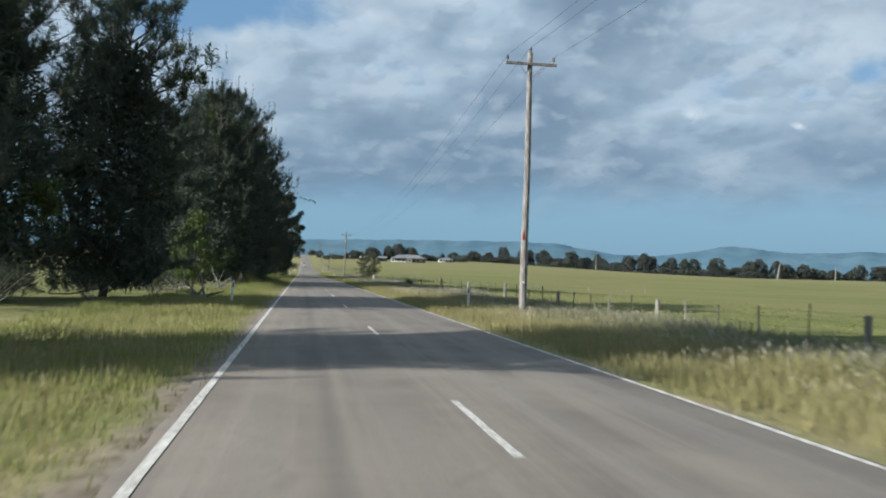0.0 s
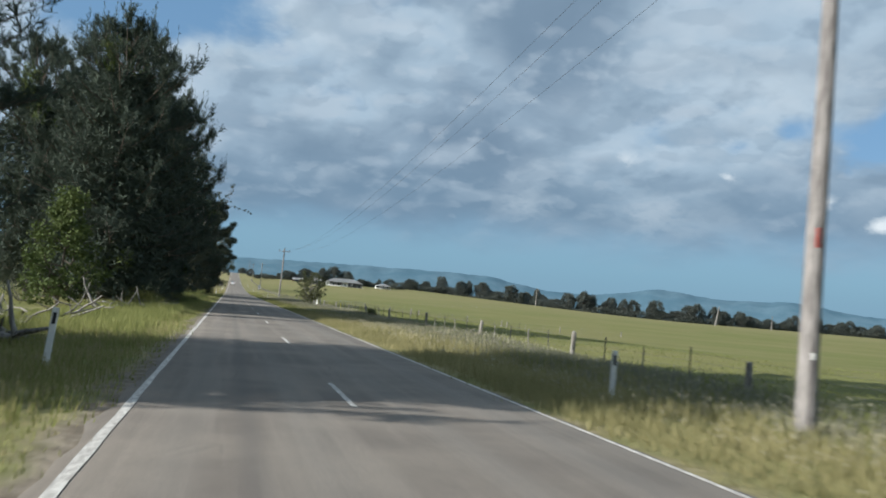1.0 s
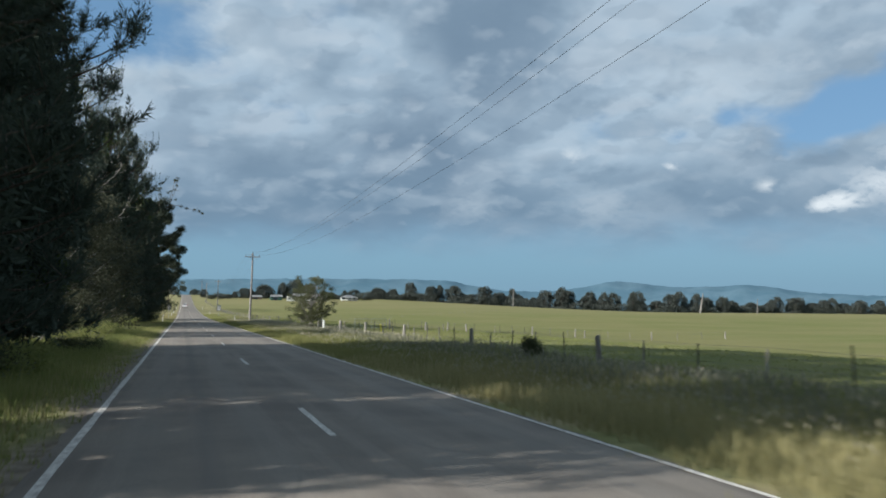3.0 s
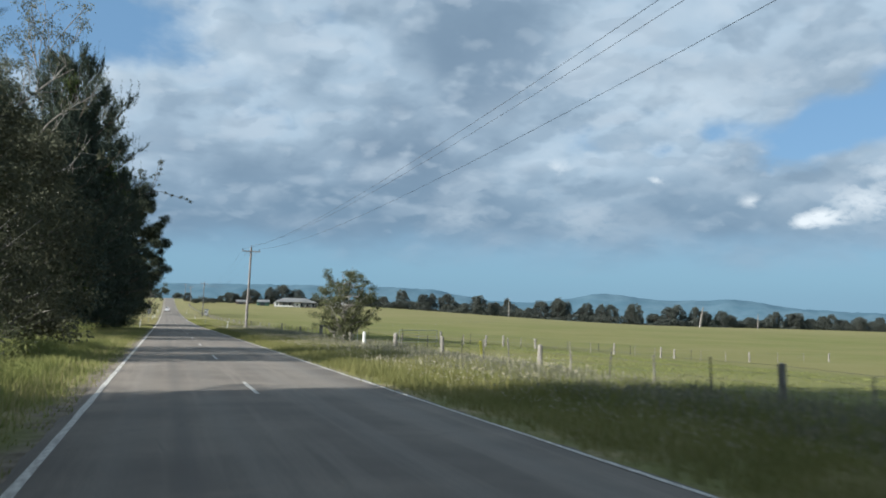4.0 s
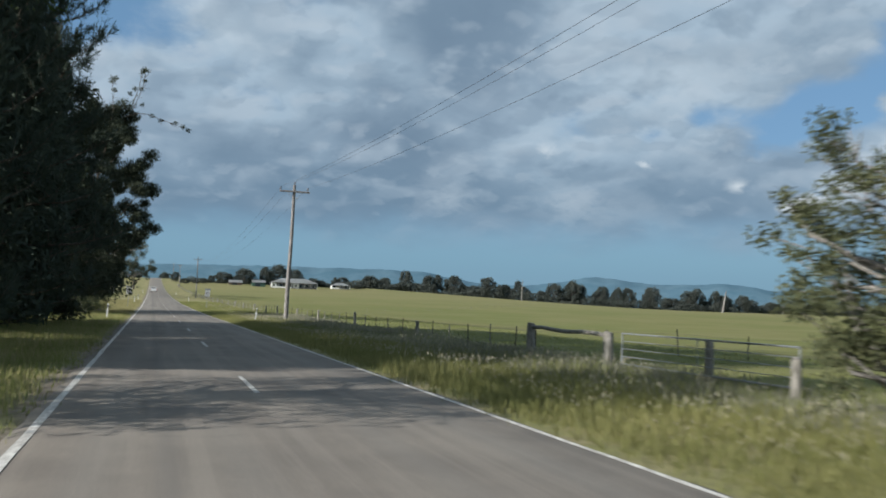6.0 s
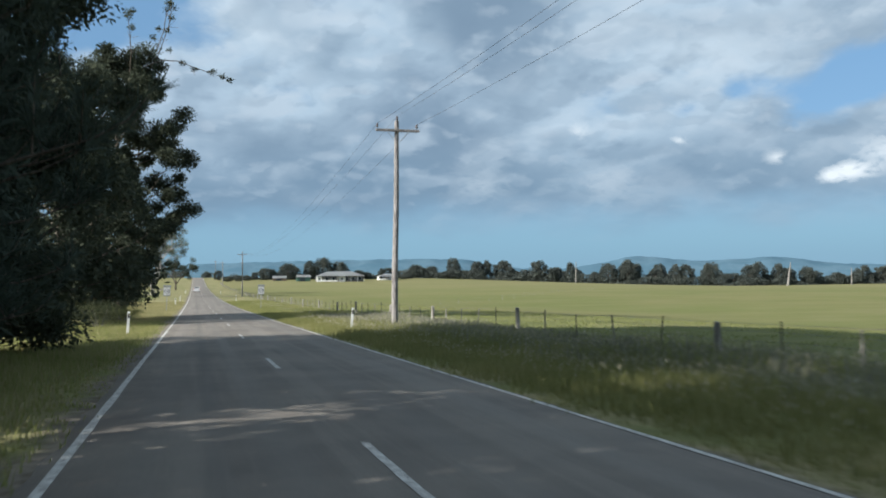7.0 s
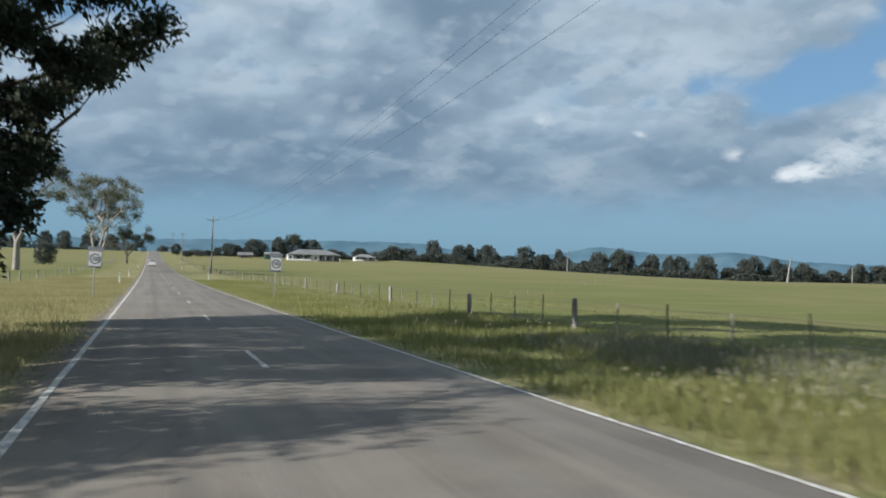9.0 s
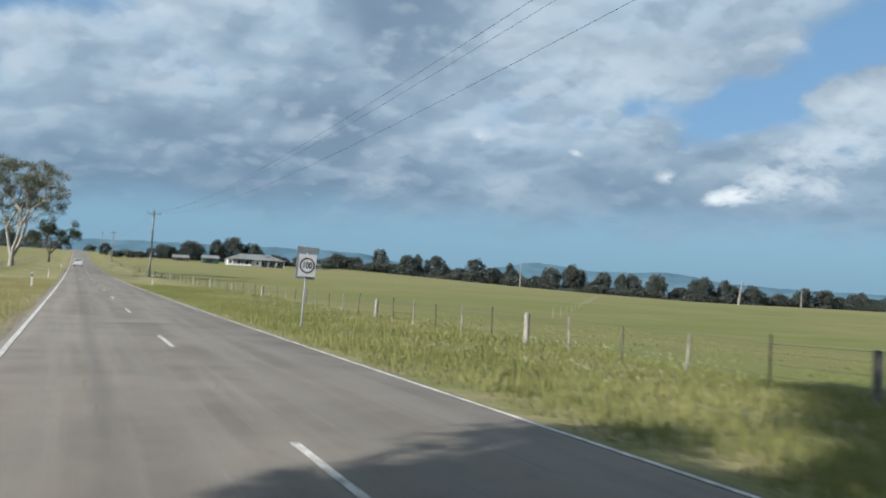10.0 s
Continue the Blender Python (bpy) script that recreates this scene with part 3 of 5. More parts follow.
def branching(g, base, d, length, rad, depth, out, ends, spread=0.55, upward=0.12, taper=0.72, kids=(2, 3)):
    """Forking limbs for gum trees: fills out with tube pieces and ends with twig ends."""
    p = np.array(base, float)
    steps = 3
    for k in range(steps):
        d = unit(d + g.normal(0, 0.13, 3) + np.array([0, 0, upward * 0.5]))
        q = p + d * length / steps
        r0, r1 = rad * (1 - 0.25 * k / steps), rad * (1 - 0.25 * (k + 1) / steps)
        out.append((p, q, r0, r1))
        p = q
    if depth == 0:
        ends.append((p, d))
        return
    for i in range(g.integers(kids[0], kids[1] + 1)):
        nd_ = unit(d + g.normal(0, spread, 3) + np.array([0, 0, upward]))
        branching(g, p, nd_, length * taper * g.uniform(0.75, 1.2), rad * 0.62, depth - 1, out, ends, spread, upward, taper, kids)


def gum(seed, h=18.0, trunk=0.35, depth=4, spread=0.6, leaf=0.26, per=60, ball=0.9, fork=0.25, kids=(2, 3), upward=0.12, droop=0.4, side=(0, 0)):
    g = np.random.default_rng(seed)
    segs, ends = [], []
    base = np.array([0, 0, -0.3])
    top = np.array([side[0] * 0.3, side[1] * 0.3, h * fork])
    segs.append((base, base * 0.4 + top * 0.6, trunk * 1.15, trunk * 0.95))
    segs.append((base * 0.4 + top * 0.6, top, trunk * 0.95, trunk * 0.85))
    L = h * (1 - fork) / sum(0.72 ** i for i in range(depth + 1)) * 1.12
    for i in range(3):
        a = i * 2.1 + g.random()
        d = unit(np.array([math.cos(a) * spread + side[0], math.sin(a) * spread + side[1], 1.0]))
        branching(g, top, d, L * g.uniform(0.85, 1.1), trunk * 0.62, depth, segs, ends, spread, upward, 0.72, kids)
    E = np.array([e[0] for e in ends])
    n = len(E) * per
    C = np.repeat(E, per, 0)
    off = g.normal(0, 1, (n, 3))
    off = unit(off) * (g.random((n, 1)) ** 0.5) * ball * np.array([1, 1, 0.72])
    D = g.normal(0, 0.6, (n, 3)) + np.array([0, 0, -droop]) + off * 0.4
    V, F = leaf_quads(C + off, D, g.uniform(0.7, 1.3, n) * leaf, g.uniform(0.7, 1.2, n) * leaf * 0.45, g)
    return segs, (V, F)


def broad(seed, h=16.0, r=6.0, prof=None, limbs=70, leaf=0.30, per=90, clump=0.95, trunk=0.38, bias=(0, 0), stretch=0.75, twigs=(), inner=0, lobes=0.0, gaps=0.0):
    """A full-crowned tree: limbs from the trunk that end in leafy clumps, with a given outline."""
    g = np.random.default_rng(seed)
    prof = prof or [(0.10, 0.55), (0.3, 0.95), (0.55, 1.0), (0.8, 0.72), (0.95, 0.35), (1.0, 0.12)]
    segs, C, R = [], [], []
    lean = g.normal(0, 0.025, 2)
    sp = [np.array([lean[0] * z, lean[1] * z, z]) for z in np.linspace(-0.3, h * 0.86, 8)]
    for i in range(7):
        segs.append((sp[i], sp[i + 1], trunk * (1.05 - i / 7.5), trunk * (1.05 - (i + 1) / 7.5)))
    lo = prof[0][0]
    for i in range(limbs):
        u = lo + (0.98 - lo) * ((i + g.random()) / limbs)
        R_ = r * np.interp(u, [q[0] for q in prof], [q[1] for q in prof]) * (g.uniform(0.35, 1.08) if i % 3 == 0 else g.uniform(0.75, 1.08))
        az = i * 2.39996 + g.normal(0, 0.3)
        swell = math.sin(2 * az + u * 19 + seed) * math.sin(3 * az - u * 13 + 1.7 * seed)
        if swell < -1 + 1.6 * gaps:
            continue
        R_ *= 1 + lobes * swell
        end = np.array([math.cos(az) * R_ + bias[0] * u * r, math.sin(az) * R_ + bias[1] * u * r, u * h])
        zb = min(max(u * h - R_ * g.uniform(0.3, 0.9), h * 0.08), h * 0.84)
        p = np.array([lean[0] * zb, lean[1] * zb, zb])
        rad = 0.035 + 0.016 * R_
        prev = p
        for k in (1, 2, 3):
            f = k / 3
            q = p + (end - p) * np.array([f, f, f ** 1.4]) + (g.normal(0, 0.18, 3) if k < 3 else 0)
            segs.append((prev, q, rad * (1.15 - 0.33 * k), rad * (0.85 - 0.25 * k) + 0.012))
            prev = q
        for f in (1.0, g.uniform(0.72, 0.92), g.uniform(0.5, 0.75)):
            C.append(p + (end - p) * np.array([f, f, f ** 1.4]) + g.normal(0, 0.45, 3) * (f < 1))
            R.append(clump * g.uniform(0.7, 1.3))
    for i, (a, high) in enumerate(twigs):
        # bare straggling limbs that stand out of the crown
        p = np.array([0, 0, h * high])
        d = unit(np.array([math.cos(a), math.sin(a), g.uniform(0.25, 0.9)]))
        rr = 0.09
        for k in range(7):
            d = unit(d + g.normal(0, 0.16, 3) + np.array([0, 0, 0.04]))
            q = p + d * r * 0.22
            segs.append((p, q, rr, rr * 0.82))
            if k > 2:
                for s in range(3):
                    e = q + unit(d + g.normal(0, 0.7, 3)) * g.uniform(0.5, 1.2)
                    segs.append((q, e, 0.025, 0.008))
                    if g.random() < 0.35:
                        C.append(e)
                        R.append(0.33)
            p, rr = q, rr * 0.82
    C, R = np.array(C), np.array(R)
    n = len(C) * per
    cc, rr = np.repeat(C, per, 0), np.repeat(R, per)[:, None]
    off = unit(g.normal(0, 1, (n, 3))) * (g.random((n, 1)) ** 0.6) * rr * np.array([1, 1, stretch])
    keep = g.random(n) < np.clip(rr[:, 0] / clump, 0.12, 1) ** 2
    cc, off, n = cc[keep], off[keep], int(keep.sum())
    D = off * 0.8 + g.normal(0, 0.5, (n, 3)) + np.array([0, 0, -0.1])
    V, F = leaf_quads(cc + off, D, g.uniform(0.7, 1.35, n) * leaf, g.uniform(0.7, 1.25, n) * leaf * 0.5, g)
    if inner:
        # dense older foliage at the heart of each clump
        pick = np.repeat(np.flatnonzero(R > 0.5), inner)
        P = C[pick] + unit(g.normal(0, 1, (len(pick), 3))) * (g.random((len(pick), 1)) ** 0.5 * 0.75) * R[pick][:, None]
        V2, F2 = leaf_quads(P, g.normal(0, 1, P.shape), g.uniform(0.3, 0.6, len(P)), g.uniform(0.12, 0.2, len(P)), g)
        V, F = np.concatenate([V, V2]), np.concatenate([F, F2 + len(V)])
    return segs, (V, F)


# row of pines along the road; three grown trees, then copies turned and stretched a little
PINES = [tree_thing("pine_tree", "tall dark green pine with dense needles to the ground", "tree", *(lambda s: (s[0], BARK, s[1], PINE, s[2]))(pine(sd, hh, rr)), group="roadside pines", tn=4)
         for sd, hh, rr in ((11, 18.0, 5.9), (12, 17.2, 5.6), (13, 18.6, 6.2))]
# pines at y -8.6, 19, 149 and 179.5 are added for their shadows
PINE_AT = [(-11.9, -6.6, 0.85, 0), (-17.5, -8.6, 0.95, 2), (-16.3, 15.5, 0.90, 1), (-12.6, 25.0, 0.84, 2), (-10.2, 62.0, 0.98, 0), (-10.0, 70.5, 1.0, 2), (-10.0, 79.0, 1.0, 1),
           (-9.6, 87.5, 1.02, 0), (-10.6, 92.0, 0.74, 2), (-16.0, 84.0, 1.0, 2), (-13.0, 149.0, 0.90, 1), (-20.0, 19.0, 1.0, 0), (-10.8, 158.0, 1.26, 0),
           (-9.6, 166.5, 1.02, 2), (-9.8, 175.0, 0.95, 1), (-16.0, 150.0, 1.0, 2), (-16.5, 169.0, 1.0, 0), (-10.4, 179.5, 0.88, 2), (-17.5, 75.0, 1.0, 2), (-16.5, 178.0, 0.95, 1)]
stood = set()
for i, (x, y, s, v) in enumerate(PINE_AT):
    src = PINES[v]
    m = pose(x, y, gz(x, y), 0, 0, 137.5 * i % 360) @ Matrix.Diagonal((min(s, 0.98), min(s, 0.98), s, 1))
    if v in stood:
        ob = copy_thing(src, m)
        ob.scale = (min(s, 0.98), min(s, 0.98), s)
    else:
        src.matrix_world = m
        stood.add(v)


def place(t, x, y, rz=0.0, s=1.0):
    t.matrix_world = pose(x, y, gz(x, y), 0, 0, rz) @ Matrix.Diagonal((s, s, s, 1))
    return t


# thin grey wattles between the pine groups, dark overhanging gums at the end of the row
def add_gum(name, label, x, y, rz, bark, leafmat, group="", **kw):
    s = gum(**kw)
    return place(tree_thing(name, label, "tree", s[0], bark, s[1], leafmat, group=group, tn=5), x, y, rz)


add_gum("gum_tree", "tall slender gum with bare upper limbs and tufted leaves", -15.8, 175.0, 0, DEAD, GUM_PALE, seed=33, h=26.0, trunk=0.36, depth=4, spread=0.27, leaf=0.28, per=46, ball=1.0, fork=0.36)


def add_broad(name, label, x, y, rz, bark, leafmat, group="", **kw):
    s = broad(**kw)
    return place(tree_thing(name, label, "tree", s[0], bark, s[1], leafmat, group=group, tn=5), x, y, rz)


add_broad("wattle_tree", "grey-green wattle with fine dull foliage beside pines", -10.2, 111.5, 0, DEAD, WATTLE_GREY, group="grey wattles", seed=31, h=10.8, r=3.7, limbs=58, per=190, leaf=0.2, clump=0.95, trunk=0.2, twigs=((0.4, 0.7), (2.6, 0.8)),
          prof=[(0.06, 0.75), (0.3, 1.0), (0.6, 0.9), (0.85, 0.6), (1.0, 0.15)])
add_broad("wattle_tree", "grey-green wattle with fine dull foliage beside pines", -9.0, 120.0, 70, DEAD, WATTLE_GREY, group="grey wattles", seed=32, h=10.2, r=3.6, limbs=54, per=190, leaf=0.2, clump=0.95, trunk=0.18, twigs=((0.2, 0.75), (3.0, 0.7)),
          prof=[(0.06, 0.75), (0.3, 1.0), (0.6, 0.9), (0.85, 0.6), (1.0, 0.15)])
add_broad("wattle_tree", "tall dull dark green wattle with bare grey limbs", -11.6, 140.0, 30, DEAD, WATTLE_GREY, group="grey wattles", seed=39, h=15.0, r=3.7, limbs=70, per=170, leaf=0.2, clump=0.95, trunk=0.22, lobes=0.2, gaps=0.2,
          twigs=((0.2, 0.75), (-0.8, 0.85), (2.8, 0.7)), prof=[(0.05, 0.7), (0.3, 1.0), (0.6, 0.9), (0.85, 0.55), (1.0, 0.15)])
add_broad("gum_tree", "dark dense roadside gum at the pine row", -10.0, 183.0, 0, BARK, GUM, seed=34, inner=60, lobes=0.22, gaps=0.2, h=17.0, r=5.6, limbs=64, per=330, leaf=0.22, clump=1.15, prof=[(0.03, 0.8), (0.3, 0.98), (0.55, 1.0), (0.8, 0.72), (0.95, 0.35), (1.0, 0.12)])
add_broad("gum_tree", "dark dense gum beside the road", -11.0, 217.5, 40, BARK, GUM, seed=35, inner=60, lobes=0.22, gaps=0.2, h=19.0, r=5.6, limbs=70, per=330, leaf=0.22, clump=1.15, prof=[(0.03, 0.8), (0.3, 0.95), (0.55, 1.0), (0.8, 0.72), (0.95, 0.35), (1.0, 0.12)])
add_broad("gum_tree", "very tall dark gum overhanging the lane with bare twigs", -8.0, 230.5, 0, BARK, GUM, seed=36, inner=110, h=24.0, r=5.8, limbs=104, per=520, leaf=0.20, clump=1.0, trunk=0.45, lobes=0.30, gaps=0.27,
          twigs=((0.0, 0.80), (-0.5, 0.86), (2.4, 0.8), (-1.2, 0.72), (0.3, 0.9)), prof=[(0.10, 0.15), (0.14, 0.32), (0.23, 0.34), (0.265, 0.62), (0.40, 0.97), (0.55, 1.0), (0.75, 0.85), (0.92, 0.45), (1.0, 0.15)])
add_broad("gum_sapling", "dense dark young gum under the tall tree", -11.2, 224.5, 0, BARK, GUM, seed=44, h=8.0, r=3.6, limbs=50, per=160, leaf=0.2, clump=0.8, trunk=0.15,
          prof=[(0.03, 0.9), (0.4, 1.0), (0.8, 0.7), (1.0, 0.2)])
add_broad("gum_sapling", "dense dark young gum under the tall tree", -11.8, 210.0, 90, BARK, GUM, seed=45, h=6.0, r=2.6, limbs=40, per=120, leaf=0.2, clump=0.7, trunk=0.12,
          prof=[(0.03, 0.9), (0.4, 1.0), (0.8, 0.7), (1.0, 0.2)])
add_broad("young_pine", "young light green pine in the gap between pines", -11.3, 53.0, 10, BARK, PINE_YOUNG, seed=38, h=6.6, r=2.0, limbs=40, leaf=0.22, per=60, clump=0.45, trunk=0.1,
          prof=[(0.08, 0.9), (0.3, 1.0), (0.6, 0.7), (0.85, 0.35), (1.0, 0.1)])
# small tree by the gate
add_broad("small_tree", "small sparse olive tree beside the farm gate", 10.0, 137.0, 0, DEAD, WATTLE, seed=41, h=5.1, r=2.5, limbs=66, leaf=0.11, per=130, clump=0.38, trunk=0.10, lobes=0.25, gaps=0.25, stretch=0.6,
          twigs=((1.2, 0.35),), prof=[(0.22, 0.30), (0.40, 0.72), (0.62, 1.0), (0.85, 0.78), (1.0, 0.35)])
# big pale gums beyond the signs
add_gum("gum_tree", "large spreading pale-barked gum in paddock", -14.4, 431.0, 0, GUM_BARK, GUM_PALE, group="paddock gums", seed=154, h=22.0, upward=0.14, trunk=0.6, depth=5, spread=0.55, leaf=0.36, per=62, ball=1.15, fork=0.07)
add_gum("gum_tree", "tall pale-barked gum with open crown in paddock", -26.6, 388.0, 60, GUM_BARK, GUM_PALE, group="paddock gums", seed=52, h=24.0, trunk=0.7, depth=5, spread=0.5, leaf=0.40, per=75, ball=1.15, fork=0.22)
add_gum("gum_tree", "dark rounded gum close to the road", -9.5, 520.0, 0, BARK, GUM, seed=53, h=12.0, trunk=0.4, depth=4, spread=0.6, leaf=0.45, per=60, ball=1.2, fork=0.2)


def far_tree(seed, h, wid, peak):
    """A tree for the far side of the paddocks: trunk, limbs, leafy clumps in a domed crown that reaches nearly to the ground."""
    g = np.random.default_rng(seed)
    segs, P, D = [], [], []
    segs.append((np.array([0, 0, -0.5]), np.array([0, 0, h * 0.5]), 0.30, 0.16))
    for k in range(34):
        a, f = k * 2.39996 + g.normal(0, 0.4), (k + g.random()) / 34
        z = h * (0.10 + 0.80 * f)
        rr = wid * 0.5 * np.interp(f, [0, 0.25, peak, 0.85, 1], [0.80, 0.95, 1.0, 0.72, 0.25]) * g.uniform(0.45, 1.0)
        c = np.array([math.cos(a) * rr, math.sin(a) * rr, z])
        segs.append((np.array([0, 0, min(z * 0.6, h * 0.5)]), c, 0.12, 0.04))
        m = 190
        o = unit(g.normal(0, 1, (m, 3))) * g.uniform(0.35, 1, (m, 1)) * wid * g.uniform(0.10, 0.19) * np.array([1, 1, 0.8])
        P.append(c + o)
        D.append(o + g.normal(0, 0.6, (m, 3)))
    P, D = np.concatenate(P), np.concatenate(D)
    P[:, 2] = np.maximum(P[:, 2], 0.2)
    V, F = leaf_quads(P, D, g.uniform(0.4, 0.9, len(P)), g.uniform(0.28, 0.6, len(P)), g)
    return segs, (V, F)


FAR = []
for sd, pk in ((61, 0.45), (62, 0.60), (63, 0.35), (64, 0.70), (65, 0.50)):
    s = far_tree(sd, 14.0, 13.0, pk)
    FAR.append(tree_thing("far_tree", "distant dark gum tree across the paddock", "tree", s[0], BARK, s[1], FAR_LEAF_HAZED, group="far tree line", tn=4))
g = np.random.default_rng(9)


def line_y(x):
    """The far fence along which the tree line stands."""
    return 760 + 26 * np.sin(np.asarray(x) * 0.013) - np.maximum(0, np.asarray(x) - 380) * 0.06


# place along the line, height, width
LINE = [(157, 10, 13), (171, 9, 7), (180, 6, 12), (186, 15.7, 10), (194, 7, 9), (202, 13.7, 12), (210, 14.7, 8), (222, 15.2, 15), (235, 8.6, 10), (245, 16, 14), (253, 10.7, 8), (262, 11.4, 12), (269, 15.5, 7),
        (278, 11, 8), (288, 9, 8), (297, 15.4, 14), (309, 18.6, 12), (318, 16.3, 13), (330, 12, 10), (338, 16.5, 10), (347, 16, 8.5), (357, 16, 13), (373, 16.5, 10), (385, 18, 13), (400, 10, 12), (414, 16.4, 13), (427, 18.6, 14)]
spots = [(x_, float(line_y(x_)) + g.normal(0, 4), w_ / 11.5, h_ / 14) for x_, h_, w_ in LINE]
spots += [(x_, float(line_y(x_)) + g.normal(0, 4), w_ / 13, h_ / 14) for x_, h_, w_ in ((443, 17.5, 12), (460, 14, 14), (476, 15, 15), (492, 11.5, 15), (513, 10, 18), (533, 9.6, 10), (549, 16, 15), (569, 15.5, 18), (583, 15.5, 12))]
spots += [(x_, float(line_y(x_)) + g.normal(0, 8), g.uniform(0.8, 1.4), g.uniform(0.7, 1.15)) for x_ in np.arange(596, 1000, 11)]
spots += [(x_, 850 + g.normal(0, 10), g.uniform(0.8, 1.2), g.uniform(0.55, 0.85)) for x_ in np.arange(150, 900, 19)]
# trees round the farm: place, width and height
spots += [(x_, y_, w_ / 13, h_ / 14) for x_, y_, w_, h_ in ((12, 722, 6, 6.5), (17, 690, 6.5, 3.4), (24, 700, 5, 2.6), (29, 705, 6, 3.6), (35, 722, 5, 5.2), (42, 722, 10, 7.8), (47, 724, 5, 7), (57, 726, 15, 10.8), (71, 728, 9, 12.5),
                                                            (80, 730, 15, 14.6), (91, 727, 12, 11.6), (103, 724, 10, 6.2), (109, 728, 8, 5), (117, 716, 5, 7.6), (127, 724, 9, 3.2), (138, 735, 10, 3.2))]
spots += [(x_, 800 + g.normal(0, 12), g.uniform(0.7, 1.0), g.uniform(0.6, 0.9)) for x_ in np.arange(-260, -14, 13)]
spots += [(-30, 470, 0.45, 0.45), (9, 980, 0.9, 0.9), (-16, 940, 0.8, 0.8)]
for i, (x, y, sw, sh) in enumerate(spots):
    src = FAR[i % 5]
    m = pose(x, y, gz(x, y), 0, 0, 99.0 * i % 360) @ Matrix.Diagonal((sw, sw, sh, 1))
    if i < 5:
        src.matrix_world = m
    else:
        ob = copy_thing(src, m)
        ob.scale = (sw, sw, sh)


# dead leaning trunks standing in the far paddock
def dead_trunk(x, y, h, lean, r):
    t = empty("dead_tree", x, y, gz(x, y), 0, "bare pale dead tree trunk standing in pasture", "dead tree", "dead trunks")
    V, F = tubes([(np.array([0, 0, -0.3]), np.array([lean * 0.5, 0, h * 0.55]), r, r * 0.7), (np.array([lean * 0.5, 0, h * 0.55]), np.array([lean, 0, h]), r * 0.7, r * 0.3),
                  (np.array([lean * 0.8, 0, h * 0.8]), np.array([lean * 0.8 + 1.2, 0, h * 0.93]), r * 0.3, 0.05)], 6)
    part_np("trunk", V, F, DEAD, t)
    return t


dead_trunk(421, 700, 17, 3.0, 0.9)
dead_trunk(478, 700, 13, 0.2, 0.5)
dead_trunk(250, 700, 15, 0.3, 0.45)


# low scrub along the foot of the far tree line
def scrub(label, x0, x1, yline, hh, n, seed):
    g = np.random.default_rng(seed)
    x = g.uniform(x0, x1, n)
    y = yline(x) + g.normal(0, 3.0, n)
    P = np.stack([x, y, ground_z(x, y) + g.uniform(0.0, 1, n) ** 1.3 * hh * (0.6 + 0.5 * np.sin(x * 0.11) * np.sin(x * 0.037))], 1)
    V, F = leaf_quads(P, g.normal(0, 1, (n, 3)) + np.array([0, 0, 0.4]), g.uniform(0.8, 1.7, n), g.uniform(0.6, 1.1, n), g)
    ob = part_np("scrub", V, F, FAR_LEAF_HAZED)
    return tagged(ob, label, "scrub", kind="stuff")


scrub("low dark scrub along the far fence", 120, 1000, lambda x: line_y(x) - 6, 7.0, 46000, 91)
scrub("low dark hedge around the farm buildings", 20, 130, lambda x: 735 + 0 * x, 3.6, 3500, 92)
scrub("dark hedge across the far paddock", -300, -14, lambda x: 790 + 0 * x, 5.0, 7000, 93)


# ---------------------------------------------------------------- power line
ARM = 1.22
POLES = [(8.0, -178.0, 11.6, 0.0), (8.10, 15.1, 12.2, 0.4), (8.45, 197.1, 11.3, 1.3), (10.4, 393.0, 12.0, 0.5), (11.0, 588.0, 12.0, 0.0), (12.0, 785.0, 12.0, 0.0)]
POLE_TOPS = []


def stick(bm, pts, radii, n=10):
    """One closed bent stick through pts."""
    rings = []
    for p, r in zip(pts, radii):
        rings.append([bm.verts.new((p[0] + r * math.cos(2 * math.pi * k / n), p[1] + r * math.sin(2 * math.pi * k / n), p[2])) for k in range(n)])
    for a, b in zip(rings, rings[1:]):
        for k in range(n):
            bm.faces.new((a[k], a[(k + 1) % n], b[(k + 1) % n], b[k]))
    bm.faces.new(rings[0][::-1])
    bm.faces.new(rings[-1])


